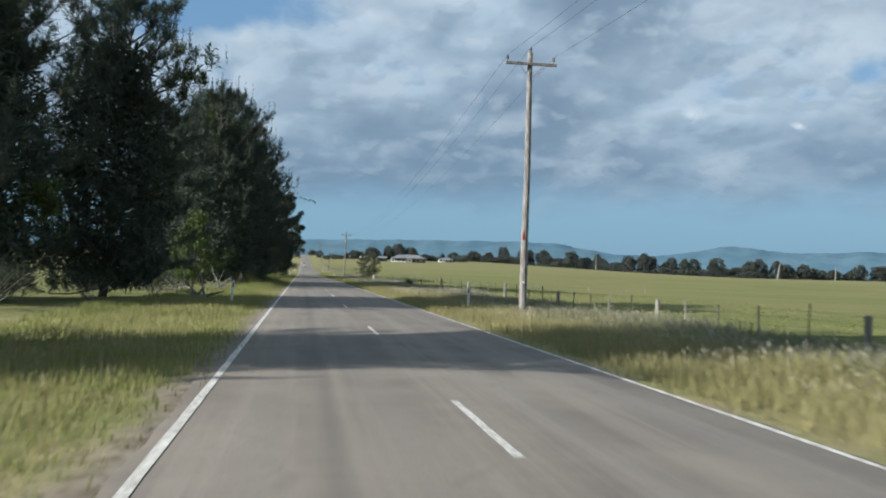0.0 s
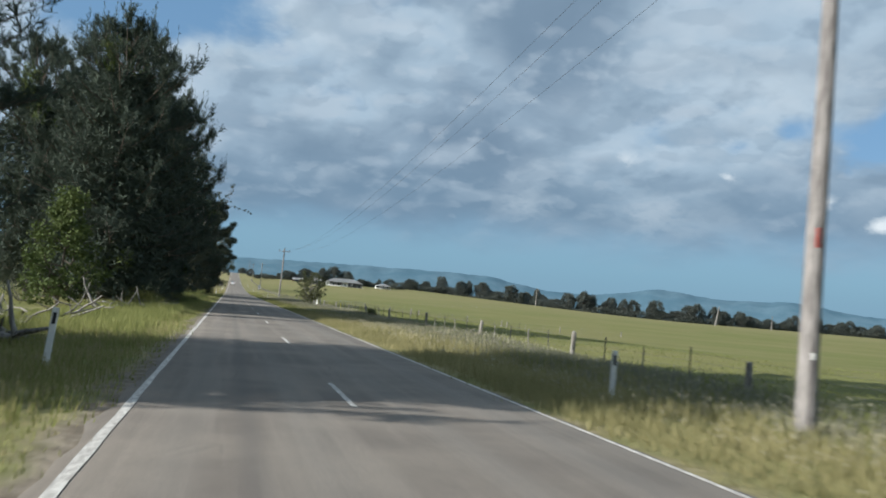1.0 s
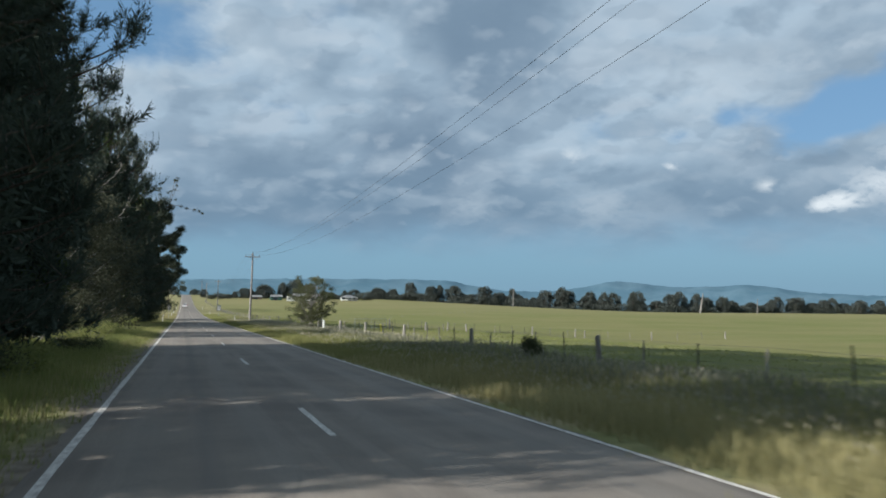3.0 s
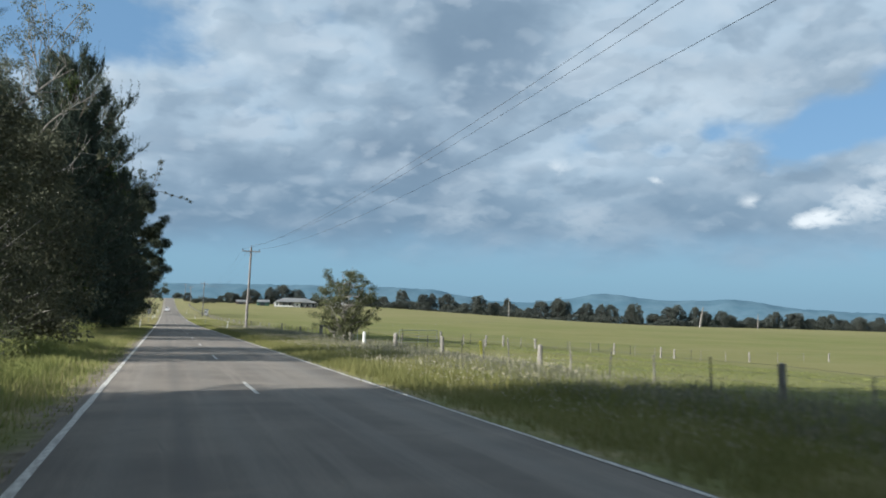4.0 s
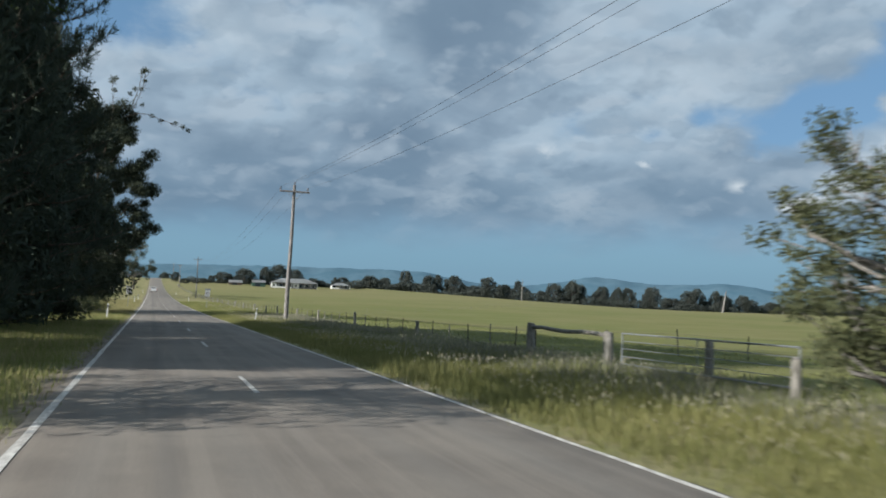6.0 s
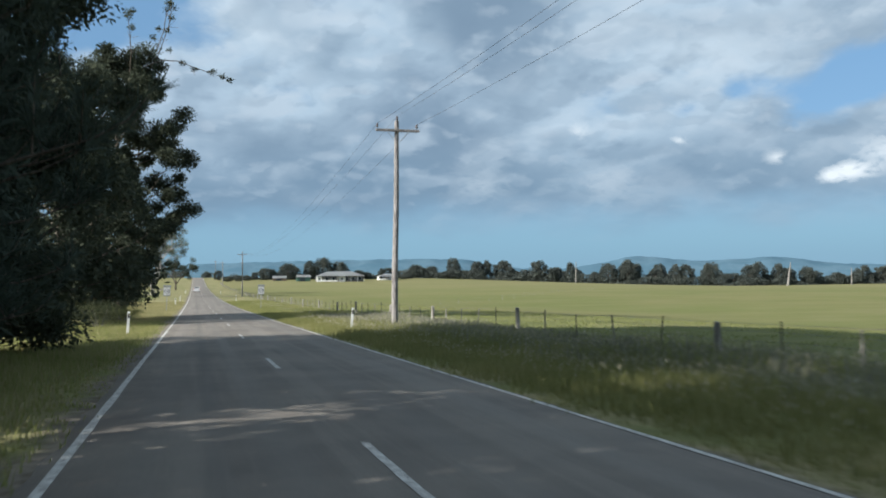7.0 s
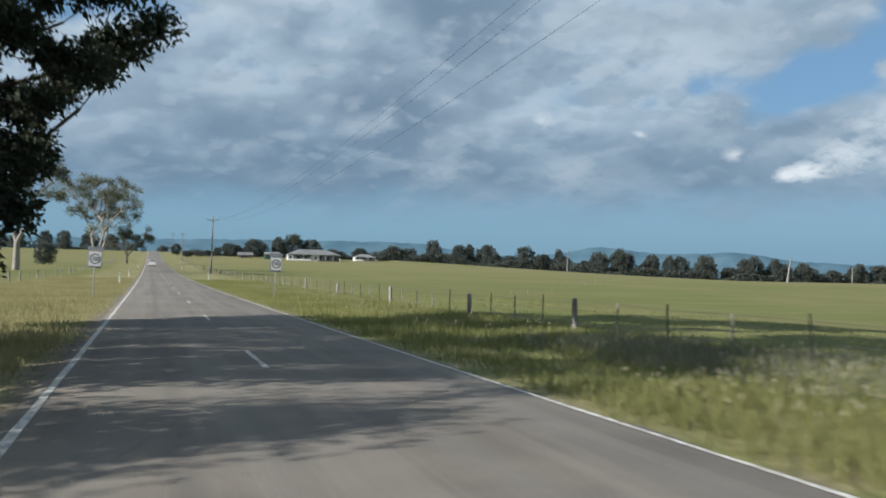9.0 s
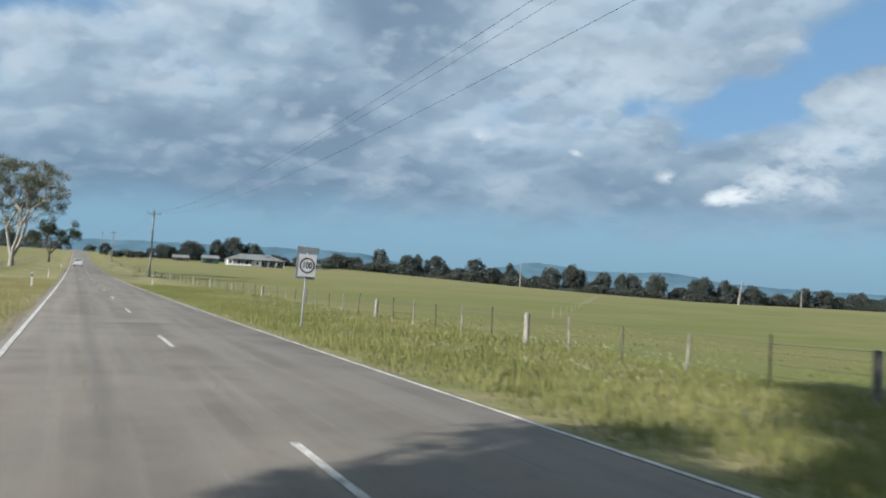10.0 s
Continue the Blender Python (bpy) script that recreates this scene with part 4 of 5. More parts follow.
def power_pole(x, y, h, lean, marked=False):
    z = gz(x, y)
    t = empty("power_pole", x, y, z, 0, "weathered round timber power pole with one crossarm", "power pole", "power line poles")
    dx = math.tan(radians(lean))
    bm = bmesh.new()
    f = [k / 9 for k in range(10)]
    stick(bm, [(dx * a * h + 0.02 * math.sin(a * 9 + y), 0.02 * math.cos(a * 7 + x), -0.3 + a * (h + 0.3)) for a in f], [0.19 - 0.07 * a for a in f], 12)
    part("shaft", bm, POLE_WOOD, t, smooth=False)
    ax, az = dx * h, h - 0.55
    bm = bmesh.new()
    box(bm, (ax - ARM, -0.22, az - 0.07), (ax + ARM, -0.11, az + 0.06), 0.012)
    part("crossarm", bm, POLE_WOOD, t)
    for s in (-1, 1):
        bm = bmesh.new()
        rod(bm, (ax + s * 0.62, -0.23, az - 0.04), (ax + s * 0.10, -0.17, az - 0.62), 0.018, n=6)
        part("brace", bm, GALV, t)
    tops = []
    for ox, oy, oz in ((-ARM + 0.08, -0.165, az + 0.06), (0.0, 0.0, h - 0.02), (ARM - 0.16, -0.165, az + 0.06)):
        bm = bmesh.new()
        rod(bm, (ax + ox, oy, oz), (ax + ox, oy, oz + 0.12), 0.02, n=6)
        for k, (r, hh) in enumerate(((0.075, 0.10), (0.055, 0.15), (0.075, 0.19), (0.05, 0.24))):
            rod(bm, (ax + ox, oy, oz + hh), (ax + ox, oy, oz + hh + 0.055), r, r * 0.85, n=10)
        part("insulator", bm, PORCELAIN, t, "dark glazed insulator")
        tops.append((x + ax + ox, y + oy, z + oz + 0.28))
    if marked:
        bm = bmesh.new()
        box(bm, (-0.21, -0.195, 3.42), (-0.09, -0.175, 3.78), 0.006, pose(0, 0, 0, 0, 0, 18))
        part("marker_plate", bm, RED_REFLECT, t, "red marker plate")
        bm = bmesh.new()
        box(bm, (-0.07, -0.20, 1.42), (0.01, -0.182, 1.54), 0.004)
        part("tag", bm, WHITE_POST, t, "small white tag")
    POLE_TOPS.append(tops)
    return t


for k, (x, y, h, lean) in enumerate(POLES):
    power_pole(x, y, h, lean, marked=(k == 1))
for a, b in zip(POLE_TOPS, POLE_TOPS[1:]):
    for p0, p1 in zip(a, b):
        p0, p1 = np.array(p0), np.array(p1)
        f = np.linspace(0, 1, 33)[:, None]
        P = p0 + (p1 - p0) * f
        P[:, 2] -= 4 * 3.2 * (f * (1 - f))[:, 0]
        V, F = tubes([(P[i], P[i + 1], 0.0075, 0.0075) for i in range(32)], 4)
        ob = part_np("power_cable", V, F, CABLE)
        tagged(ob, "thin dark overhead power cable between poles", "power cable", "overhead cables")


# ---------------------------------------------------------------- fences
def shared(name, bm, mat):
    me = bpy.data.meshes.new(name)
    bm.to_mesh(me)
    bm.free()
    me.materials.append(mat)
    return me


bm = bmesh.new()
rod(bm, (0, 0, -0.25), (0, 0, 1.06), 0.105, 0.095, 9)
rod(bm, (0, 0, 1.06), (0.01, 0, 1.10), 0.095, 0.06, 9)
THICK_POST = shared("post", bm, POST_WOOD)
bm = bmesh.new()
rod(bm, (0, 0, -0.2), (0, 0, 1.05), 0.036, 0.03, 6)
THIN_POST = shared("post", bm, POST_WOOD)
bm = bmesh.new()
box(bm, (-0.02, -0.006, -0.2), (0.02, 0.006, 1.12))
box(bm, (-0.006, 0.006, -0.2), (0.006, 0.035, 1.12))
PICKET = shared("picket", bm, STEEL_DARK)


def fence(label, rows, group="", wires=4, zs=(0.25, 0.5, 0.75, 0.98)):
    """rows: x, y, kind of post, along the line."""
    g = np.random.default_rng(int(abs(rows[0][1]) * 10) + 3)
    t = empty("fence", rows[0][0], rows[0][1], gz(rows[0][0], rows[0][1]), 0, label, "fence", group)
    o = np.array(t.location)
    line = []
    for x, y, k in rows:
        me = {"thick": THICK_POST, "thin": THIN_POST, "picket": PICKET}[k]
        ob = new("post" if k != "picket" else "picket", me)
        ob.parent = t
        z = gz(x, y)
        tilt = g.normal(0, 2.2, 2)
        ob.matrix_local = pose(x - o[0], y - o[1], z - o[2], tilt[0], tilt[1], g.uniform(0, 360)) @ Matrix.Diagonal((1, 1, g.uniform(0.86, 1.08), 1))
        line.append((x - o[0], y - o[1], z - o[2]))
    L = np.array(line)
    for h in zs[:wires]:
        P = L + np.array([0.0, 0, h]) + g.normal(0, 0.012, L.shape)
        V, F = tubes([(P[i], P[i + 1], 0.0035, 0.0035) for i in range(len(P) - 1)], 4)
        part_np("wire", V, F, WIRE, t)
    return t


def spread_posts(x, big, y_end, kinds=("thin", "picket", "thin", "picket")):
    rows = []
    for a, b in zip(big, big[1:] + [y_end]):
        rows.append((x, a, "thick"))
        n = max(1, round((b - a) / 2.9))
        for k in range(1, n):
            rows.append((x, a + (b - a) * k / n, kinds[k % len(kinds)]))
    return rows


FX = 12.2
south = [-62.0, -47.5, -33.0, -18.5, -4.0, 9.3, 23.1, 36.0, 50.1, 64.4, 79.8, 94.1, 108.4, 121.0]
fence("roadside paddock fence of grey timber posts and wire", spread_posts(FX, south, 126.8) + [(11.5, 127.0, "thin")])
north = [156.0, 172.5, 188.2, 202.9, 215.1, 229.6, 240.2, 254.3, 270.4, 285.2, 299.7, 314.2, 329.0, 344.0, 359.0, 374.0, 389.0]
fence("roadside paddock fence of grey timber posts and wire", [(FX, 156.8, "picket")] + spread_posts(FX, north, 404.0)[1:] + [(FX, 404.0, "thick")])
far_row = [(FX - 0.004 * (y - 404), y, "thick" if i % 2 == 0 else "thin") for i, y in enumerate(np.arange(412, 640, 8.0))]
fence("roadside paddock fence of pale timber posts running to the farm", far_row)
lane = [(x_, 145.8 + 0.316 * (x_ - 19.6), k_) for x_, k_ in ((20.0, "thick"), (22.3, "thin"), (24.5, "thick"), (26.9, "thin"), (28.3, "thin"), (30.0, "thick"), (34.0, "thin"), (36.6, "thin"), (39.6, "thick"), (42.4, "thin"), (45.2, "thin"),
                                                             (48.0, "thick"), (52.0, "thin"), (56.0, "thin"), (60.0, "thick"), (65.0, "thin"), (70.0, "thin"), (75.0, "thick"))]
fence("pale timber post fence crossing the paddock", lane)
lane2 = [(13.5 + 3.4 * i, 160.0 - 0.35 * i, "thick" if i % 5 == 0 else "picket") for i in range(1, 12)]
fence("second lane fence of posts and wire behind the gate", lane2)
fence("low paddock fence of short pale posts by the gums", [(-15.5 + 0.004 * (y - 290), y, "thick" if i % 3 else "thin") for i, y in enumerate(np.arange(292, 560, 7.5))])
inner = [(40.0 + 6.2 * i, 300.0 + 9.0 * i, "thin") for i in range(18)]
fence("distant inner paddock fence of pale posts", inner)


def pipe_gate(x0, y0, x1, y1, label, h=1.12, low=0.18):
    """Tubular steel farm gate between two points of the ground."""
    z = gz(x0, y0) + 0.02
    L = math.hypot(x1 - x0, y1 - y0)
    t = empty("farm_gate", x0, y0, z, math.degrees(math.atan2(y1 - y0, x1 - x0)), label, "gate")
    bm = bmesh.new()
    for a, b in (((0, 0, low), (0, 0, h)), ((L, 0, low), (L, 0, h)), ((0, 0, h), (L, 0, h)), ((0, 0, low), (L, 0, low))):
        rod(bm, a, b, 0.024, n=8)
    part("gate_frame", bm, GALV, t)
    for k in range(1, 4):
        bm = bmesh.new()
        zz = low + (h - low) * k / 4
        rod(bm, (0, 0, zz), (L, 0, zz), 0.012, n=6)
        part("rail", bm, GALV, t)
    bm = bmesh.new()
    rod(bm, (L * 0.5, 0, low), (L * 0.5, 0, h), 0.016, n=6)
    part("stay", bm, GALV, t)
    bm = bmesh.new()
    rod(bm, (-0.11, 0, low - 0.2), (-0.11, 0, low), 0.02, n=6)
    rod(bm, (-0.11, 0, low), (0, 0, low), 0.02, n=6)
    part("hinge", bm, GALV, t)
    return t


def gate_post(x, y, h=1.25, r=0.15, label="thick weathered timber gate post in grass", mat=None):
    bm = bmesh.new()
    rod(bm, (0, 0, -0.3), (0, 0, h - 0.04), r, r * 0.95, 11)
    rod(bm, (0, 0, h - 0.04), (0.01, 0, h), r * 0.95, r * 0.7, 11)
    ob = part("gate_post", bm, mat or POST_WOOD)
    ob.matrix_world = pose(x, y, gz(x, y))
    return tagged(ob, label, "gate post", "gate posts")


gate_post(10.8, 134.0, 1.05, 0.11, "white-painted timber gate post in grass", WHITE_POST)
gate_post(11.2, 127.2, 1.1, 0.13)
gate_post(11.4, 141.5, 0.95, 0.12)
gate_post(12.4, 146.0, 1.15, 0.12)
pipe_gate(15.2, 141.4, 19.6, 145.8, "closed tubular steel farm gate across the lane")
pipe_gate(12.0, 149.9, 12.1, 142.2, "closed tubular steel gate in the lane fence")
gate_post(11.65, 156.0, 1.3, 0.16)
gate_post(11.9, 150.6, 1.15, 0.17)
bm = bmesh.new()
ra = Vector((11.65, 156.0, gz(11.65, 156) + 1.14))
rb = Vector((11.9, 150.6, gz(11.9, 150.6) + 1.05))
rings = []
for k in range(7):
    p = ra.lerp(rb, k / 6) + Vector((0.02 * math.sin(k * 2.0), 0, 0.03 * math.sin(k * 1.7)))
    rings.append([bm.verts.new((p.x + 0.074 * math.cos(a * math.pi / 5), p.y, p.z + 0.074 * math.sin(a * math.pi / 5))) for a in range(10)])
for a, b in zip(rings, rings[1:]):
    for k in range(10):
        bm.faces.new((a[k], a[(k + 1) % 10], b[(k + 1) % 10], b[k]))
bm.faces.new(rings[0][::-1])
bm.faces.new(rings[-1])
bmesh.ops.recalc_face_normals(bm, faces=bm.faces[:])
log_rail = part("log_rail", bm, POST_WOOD)
tagged(log_rail, "rough round log rail joining two gate posts", "rail")


# ---------------------------------------------------------------- guide posts and signs
def guide_post(x, y, lean=0.0):
    t = empty("guide_post", x, y, gz(x, y), 0, "white plastic roadside guide post with dark reflector strip", "guide post", "guide posts")
    t.matrix_world = pose(x, y, gz(x, y), 0, lean, 0)
    bm = bmesh.new()
    box(bm, (-0.052, -0.014, -0.15), (0.052, 0.014, 1.17), 0.006)
    for s in (-1, 1):
        box(bm, (s * 0.052 - 0.009, -0.014, -0.15), (s * 0.052 + 0.009, 0.036, 1.165), 0.004)
    part("blade", bm, WHITE_POST, t)
    bm = bmesh.new()
    box(bm, (-0.034, -0.020, 0.84), (0.034, -0.0145, 1.07), 0.002)
    part("reflector", bm, BLACK, t, "dark reflector strip")
    return t


for x, y, lean in ((-5.45, 19.8, 4.5), (6.35, 19.4, 1.0), (-5.1, 196.3, 3.0), (5.9, 196.0, 5.5), (-5.6, -70.0, 0), (6.2, -72.0, 1), (6.0, 330.0, 0), (-5.0, 345.0, 1),
                   (-5.0, 300.0, -1), (6.0, 440.0, 0), (-5.0, 455.0, 0)):
    guide_post(x, y, lean)


bm = bmesh.new()
box(bm, (-0.045, -0.012, -0.2), (0.045, 0.012, 1.0), 0.005)
box(bm, (-0.03, 0.012, -0.2), (0.03, 0.022, 0.96), 0.003)
marker = part("marker_post", bm, YELLOW_TAG)
marker.matrix_world = pose(12.1, 114.6, gz(12.1, 114.6), 3, -9, 8)
tagged(marker, "leaning yellow marker post at the paddock fence", "marker post")


def speed_sign(x, y, extra):
    z = gz(x, y)
    t = empty("speed_sign", x, y, z, 0, "white speed limit sign reading 100 on a steel post", "road sign", "speed signs")
    t.matrix_world = pose(x, y, z, 0, 2.0, 0)
    bm = bmesh.new()
    rod(bm, (0, 0, -0.3), (0, 0, 2.86), 0.033, n=10)
    part("post", bm, GALV, t)
    bm = bmesh.new()
    box(bm, (-0.335, -0.055, 1.92), (0.335, -0.042, 2.76), 0.004)
    part("plate", bm, SIGN_FACE, t)
    bm = bmesh.new()
    rr = bmesh.ops.create_circle(bm, segments=48, radius=0.295)
    inner_ = bmesh.ops.create_circle(bm, segments=48, radius=0.238)
    ed = list({e for v in rr["verts"] + inner_["verts"] for e in v.link_edges})
    bmesh.ops.bridge_loops(bm, edges=ed)
    bmesh.ops.transform(bm, matrix=pose(0, -0.059, 2.34, 90, 0, 0), verts=bm.verts)
    part("ring", bm, SIGN_BLACK, t, "dark ring")
    cu = bpy.data.curves.new("numerals", "FONT")
    cu.body, cu.size, cu.align_x, cu.align_y, cu.offset = "100", 0.305, "CENTER", "CENTER", 0.006
    tmp = bpy.data.objects.new("numerals_tmp", cu)
    me = bpy.data.meshes.new_from_object(tmp)
    bpy.data.objects.remove(tmp)
    me.materials.clear()
    me.materials.append(SIGN_BLACK)
    ob = new("numerals", me)
    ob.parent = t
    ob.matrix_local = pose(0, -0.060, 2.34, 90, 0, 0) @ Matrix.Diagonal((0.82, 1.15, 1, 1))
    tagged(ob, "black numerals 100")
    for k in range(2):
        bm = bmesh.new()
        box(bm, (-0.26, -0.042, 2.08 + 0.45 * k), (0.26, -0.032, 2.12 + 0.45 * k))
        part("bracket", bm, GALV, t)
    if extra:
        bm = bmesh.new()
        box(bm, (-0.40, 0.045, 1.82), (0.36, 0.058, 2.78), 0.004)
        part("rear_plate", bm, SIGN_BACK, t, "dull rear-facing sheet")
        bm = bmesh.new()
        box(bm, (-0.43, 0.0, 2.82), (0.43, 0.05, 3.04), 0.006)
        part("top_plate", bm, SIGN_BACK, t, "dull grey top plate")
    return t


speed_sign(5.85, 260.3, True)
speed_sign(-5.1, 256.0, True)


# ---------------------------------------------------------------- farm buildings
def hip_roof(bm, x0, y0, x1, y1, z, h, over=0.6):
    x0, y0, x1, y1 = x0 - over, y0 - over, x1 + over, y1 + over
    run = (y1 - y0) / 2
    v = [bm.verts.new(c) for c in ((x0, y0, z), (x1, y0, z), (x1, y1, z), (x0, y1, z), (x0 + run, (y0 + y1) / 2, z + h), (x1 - run, (y0 + y1) / 2, z + h))]
    for f in ((0, 1, 5, 4), (1, 2, 5), (2, 3, 4, 5), (3, 0, 4), (3, 2, 1, 0)):
        bm.faces.new([v[i] for i in f])
    bmesh.ops.solidify(bm, geom=bm.faces[:], thickness=0.12)


def farmhouse(x, y, wid, deep, wall_h, roof_h, label, wall=None):
    z = gz(x + wid / 2, y) - 0.2
    t = empty("farmhouse", x, y, z, -3.0, label, "house")
    bm = bmesh.new()
    box(bm, (0, 3.6, 0), (wid, deep, wall_h), 0.02)
    part("wall", bm, wall or HOUSE_WALL, t)
    bm = bmesh.new()
    hip_roof(bm, 0, 0, wid, deep, wall_h, roof_h)
    part("roof", bm, ROOF_TIN, t, "pale grey tin hip roof")
    n = max(2, int(wid / 3.6))
    for k in range(n):
        cx = wid * (k + 0.5) / n
        bm = bmesh.new()
        door = k == n // 3
        box(bm, (cx - 0.7, 3.52, 0.4 if door else 1.3), (cx + 0.7, 3.59, 3.0))
        wn = part("door" if door else "window", bm, WINDOW_DARK, t, "dark glazed opening")
        bm = bmesh.new()
        for a, b in (((cx - 0.82, 3.50, 1.2), (cx - 0.7, 3.59, 3.14)), ((cx + 0.7, 3.50, 1.2), (cx + 0.82, 3.59, 3.14)), ((cx - 0.7, 3.50, 3.0), (cx + 0.7, 3.59, 3.14))):
            box(bm, a, b)
        part("frame", bm, HOUSE_WALL, wn)
    for k in range(n + 1):
        bm = bmesh.new()
        px = wid * k / n
        box(bm, (px - 0.09, 0.0, 0), (px + 0.09, 0.18, wall_h))
        part("verandah_post", bm, HOUSE_WALL, t)
    bm = bmesh.new()
    box(bm, (0, 0, 0), (wid, 3.6, 0.35))
    part("verandah_floor", bm, BRICK_BROWN, t)
    bm = bmesh.new()
    box(bm, (0.2, 0.0, 0.35), (wid * 0.42, 0.06, 1.15))
    part("railing", bm, HOUSE_WALL, t)
    # rooms that close the verandah at one end and in the middle
    for x0, x1, y0 in ((0.0, wid * 0.10, 0.25), (wid * 0.46, wid * 0.60, 1.2)):
        bm = bmesh.new()
        box(bm, (x0, y0, 0.36), (x1, 3.58, wall_h - 0.01), 0.02)
        room = part("end_room", bm, HOUSE_WALL, t, "bright white enclosed room")
        bm = bmesh.new()
        box(bm, ((x0 + x1) / 2 - 0.5, y0 - 0.05, 1.3), ((x0 + x1) / 2 + 0.5, y0 - 0.004, 2.6))
        part("window", bm, WINDOW_DARK, room)
    return t


farmhouse(68.0, 668.0, 28.0, 13.0, 3.6, 2.9, "long white farmhouse with pale tin roof and verandah", HOUSE_SHADE)
farmhouse(112.0, 700.0, 12.0, 8.0, 2.5, 1.9, "low pale farm cottage with tin roof behind shrubs")


def shed(x, y, wid, deep, hh, label, mat):
    t = empty("farm_shed", x, y, gz(x, y) - 0.1, 0, label, "shed")
    bm = bmesh.new()
    box(bm, (0, 0, 0), (wid, deep, hh), 0.02)
    part("wall", bm, mat, t)
    bm = bmesh.new()
    v = [bm.verts.new(c) for c in ((-0.3, -0.3, hh), (wid + 0.3, -0.3, hh), (wid + 0.3, deep / 2, hh + 1.6), (-0.3, deep / 2, hh + 1.6), (wid + 0.3, deep + 0.3, hh), (-0.3, deep + 0.3, hh))]
    for f in ((0, 1, 2, 3), (3, 2, 4, 5)):
        bm.faces.new([v[i] for i in f])
    bmesh.ops.solidify(bm, geom=bm.faces[:], thickness=0.1)
    part("roof", bm, ROOF_TIN, t)
    bm = bmesh.new()
    box(bm, (wid * 0.2, -0.06, 0), (wid * 0.6, -0.004, hh * 0.8))
    part("door", bm, WINDOW_DARK, t)
    return t


shed(58.0, 684.0, 8.0, 7.0, 2.6, "dark green tin farm shed with pale roof", SHED_GREEN)
shed(45.0, 700.0, 8.0, 5.0, 1.7, "open brown farm shed beside trees", BRICK_BROWN)


# ---------------------------------------------------------------- car ahead in the lane
def hatchback(x, y):
    z = float(terrain(0, y)) + 0.01
    t = empty("car", x, y, z, 0, "small silver-white hatchback seen from behind on the road", "car")
    bm = bmesh.new()
    sec = [(-2.0, 0.35, 0.70, 0.80), (-1.95, 0.32, 0.98, 0.84), (-1.2, 0.30, 1.02, 0.86), (0.4, 0.30, 0.98, 0.86), (1.4, 0.30, 0.86, 0.84), (1.95, 0.34, 0.66, 0.76)]
    rings = []
    for yy, lo, hi, hw in sec:
        rings.append([bm.verts.new(c) for c in ((-hw, yy, lo), (-hw, yy, (lo + hi) / 2), (-hw * 0.93, yy, hi), (hw * 0.93, yy, hi), (hw, yy, (lo + hi) / 2), (hw, yy, lo))])
    for a, b in zip(rings, rings[1:]):
        for k in range(6):
            bm.faces.new((a[k], a[(k + 1) % 6], b[(k + 1) % 6], b[k]))
    bm.faces.new(rings[0][::-1])
    bm.faces.new(rings[-1])
    part("body", bm, CAR_WHITE, t)
    bm = bmesh.new()
    lo_ = [bm.verts.new(c) for c in ((-0.76, -1.92, 0.99), (0.76, -1.92, 0.99), (0.76, 0.75, 0.97), (-0.76, 0.75, 0.97))]
    hi_ = [bm.verts.new(c) for c in ((-0.60, -1.55, 1.47), (0.60, -1.55, 1.47), (0.60, -0.1, 1.50), (-0.60, -0.1, 1.50))]
    for k in range(4):
        bm.faces.new((lo_[k], lo_[(k + 1) % 4], hi_[(k + 1) % 4], hi_[k]))
    bm.faces.new(hi_)
    part("cabin", bm, CAR_WHITE, t)
    bm = bmesh.new()
    v = [bm.verts.new(c) for c in ((-0.62, -1.875, 1.06), (0.62, -1.875, 1.06), (0.53, -1.62, 1.40), (-0.53, -1.62, 1.40))]
    bm.faces.new(v)
    bmesh.ops.solidify(bm, geom=bm.faces[:], thickness=0.02)
    part("rear_window", bm, WINDOW_DARK, t, "dark rear window")
    for s in (-1, 1):
        bm = bmesh.new()
        box(bm, (s * 0.70 - 0.09, -2.02, 0.72), (s * 0.70 + 0.09, -1.93, 0.95), 0.015)
        part("tail_light", bm, LAMP_RED, t, "red tail light")
        for yy in (-1.25, 1.25):
            bm = bmesh.new()
            rod(bm, (s * 0.83, yy, 0.31), (s * 0.63, yy, 0.31), 0.31, n=18)
            wh = part("wheel", bm, TYRE, t)
            bm = bmesh.new()
            rod(bm, (s * 0.836, yy, 0.31), (s * 0.832, yy, 0.31), 0.2, n=14)
            part("rim", bm, GALV, wh)
    bm = bmesh.new()
    box(bm, (-0.80, -2.06, 0.36), (0.80, -1.96, 0.62), 0.03)
    part("bumper", bm, CAR_WHITE, t)
    bm = bmesh.new()
    box(bm, (-0.18, -2.07, 0.66), (0.18, -2.005, 0.77))
    part("plate", bm, SIGN_FACE, t)
    t.scale = (1 / UNIT, 1 / UNIT, 1 / UNIT)
    return t


hatchback(-1.35, 470.0)


# ---------------------------------------------------------------- dead branches under the pines
def branch_heap(x, y, seed, n=14, size=2.0):
    g = np.random.default_rng(seed)
    t = empty("branch_heap", x, y, gz(x, y), 0, "heap of pale fallen dead branches under pines", "dead branches", "fallen branches")
    for k in range(n):
        segs = []
        p = np.array([g.normal(0, size * 0.4), g.normal(0, size * 0.5), g.uniform(0.02, 0.3)])
        d = unit(np.array([g.normal(), g.normal(), g.uniform(-0.1, 0.5)]))
        r = g.uniform(0.03, 0.11)
        for j in range(4):
            d = unit(d + g.normal(0, 0.22, 3))
            q = p + d * g.uniform(0.25, 0.55)
            q[2] = max(q[2], r * 0.6)
            segs.append((p, q, r, r * 0.8))
            p, r = q, r * 0.8
        part_np("branch", *tubes(segs, 5), DEAD, t)
    return t


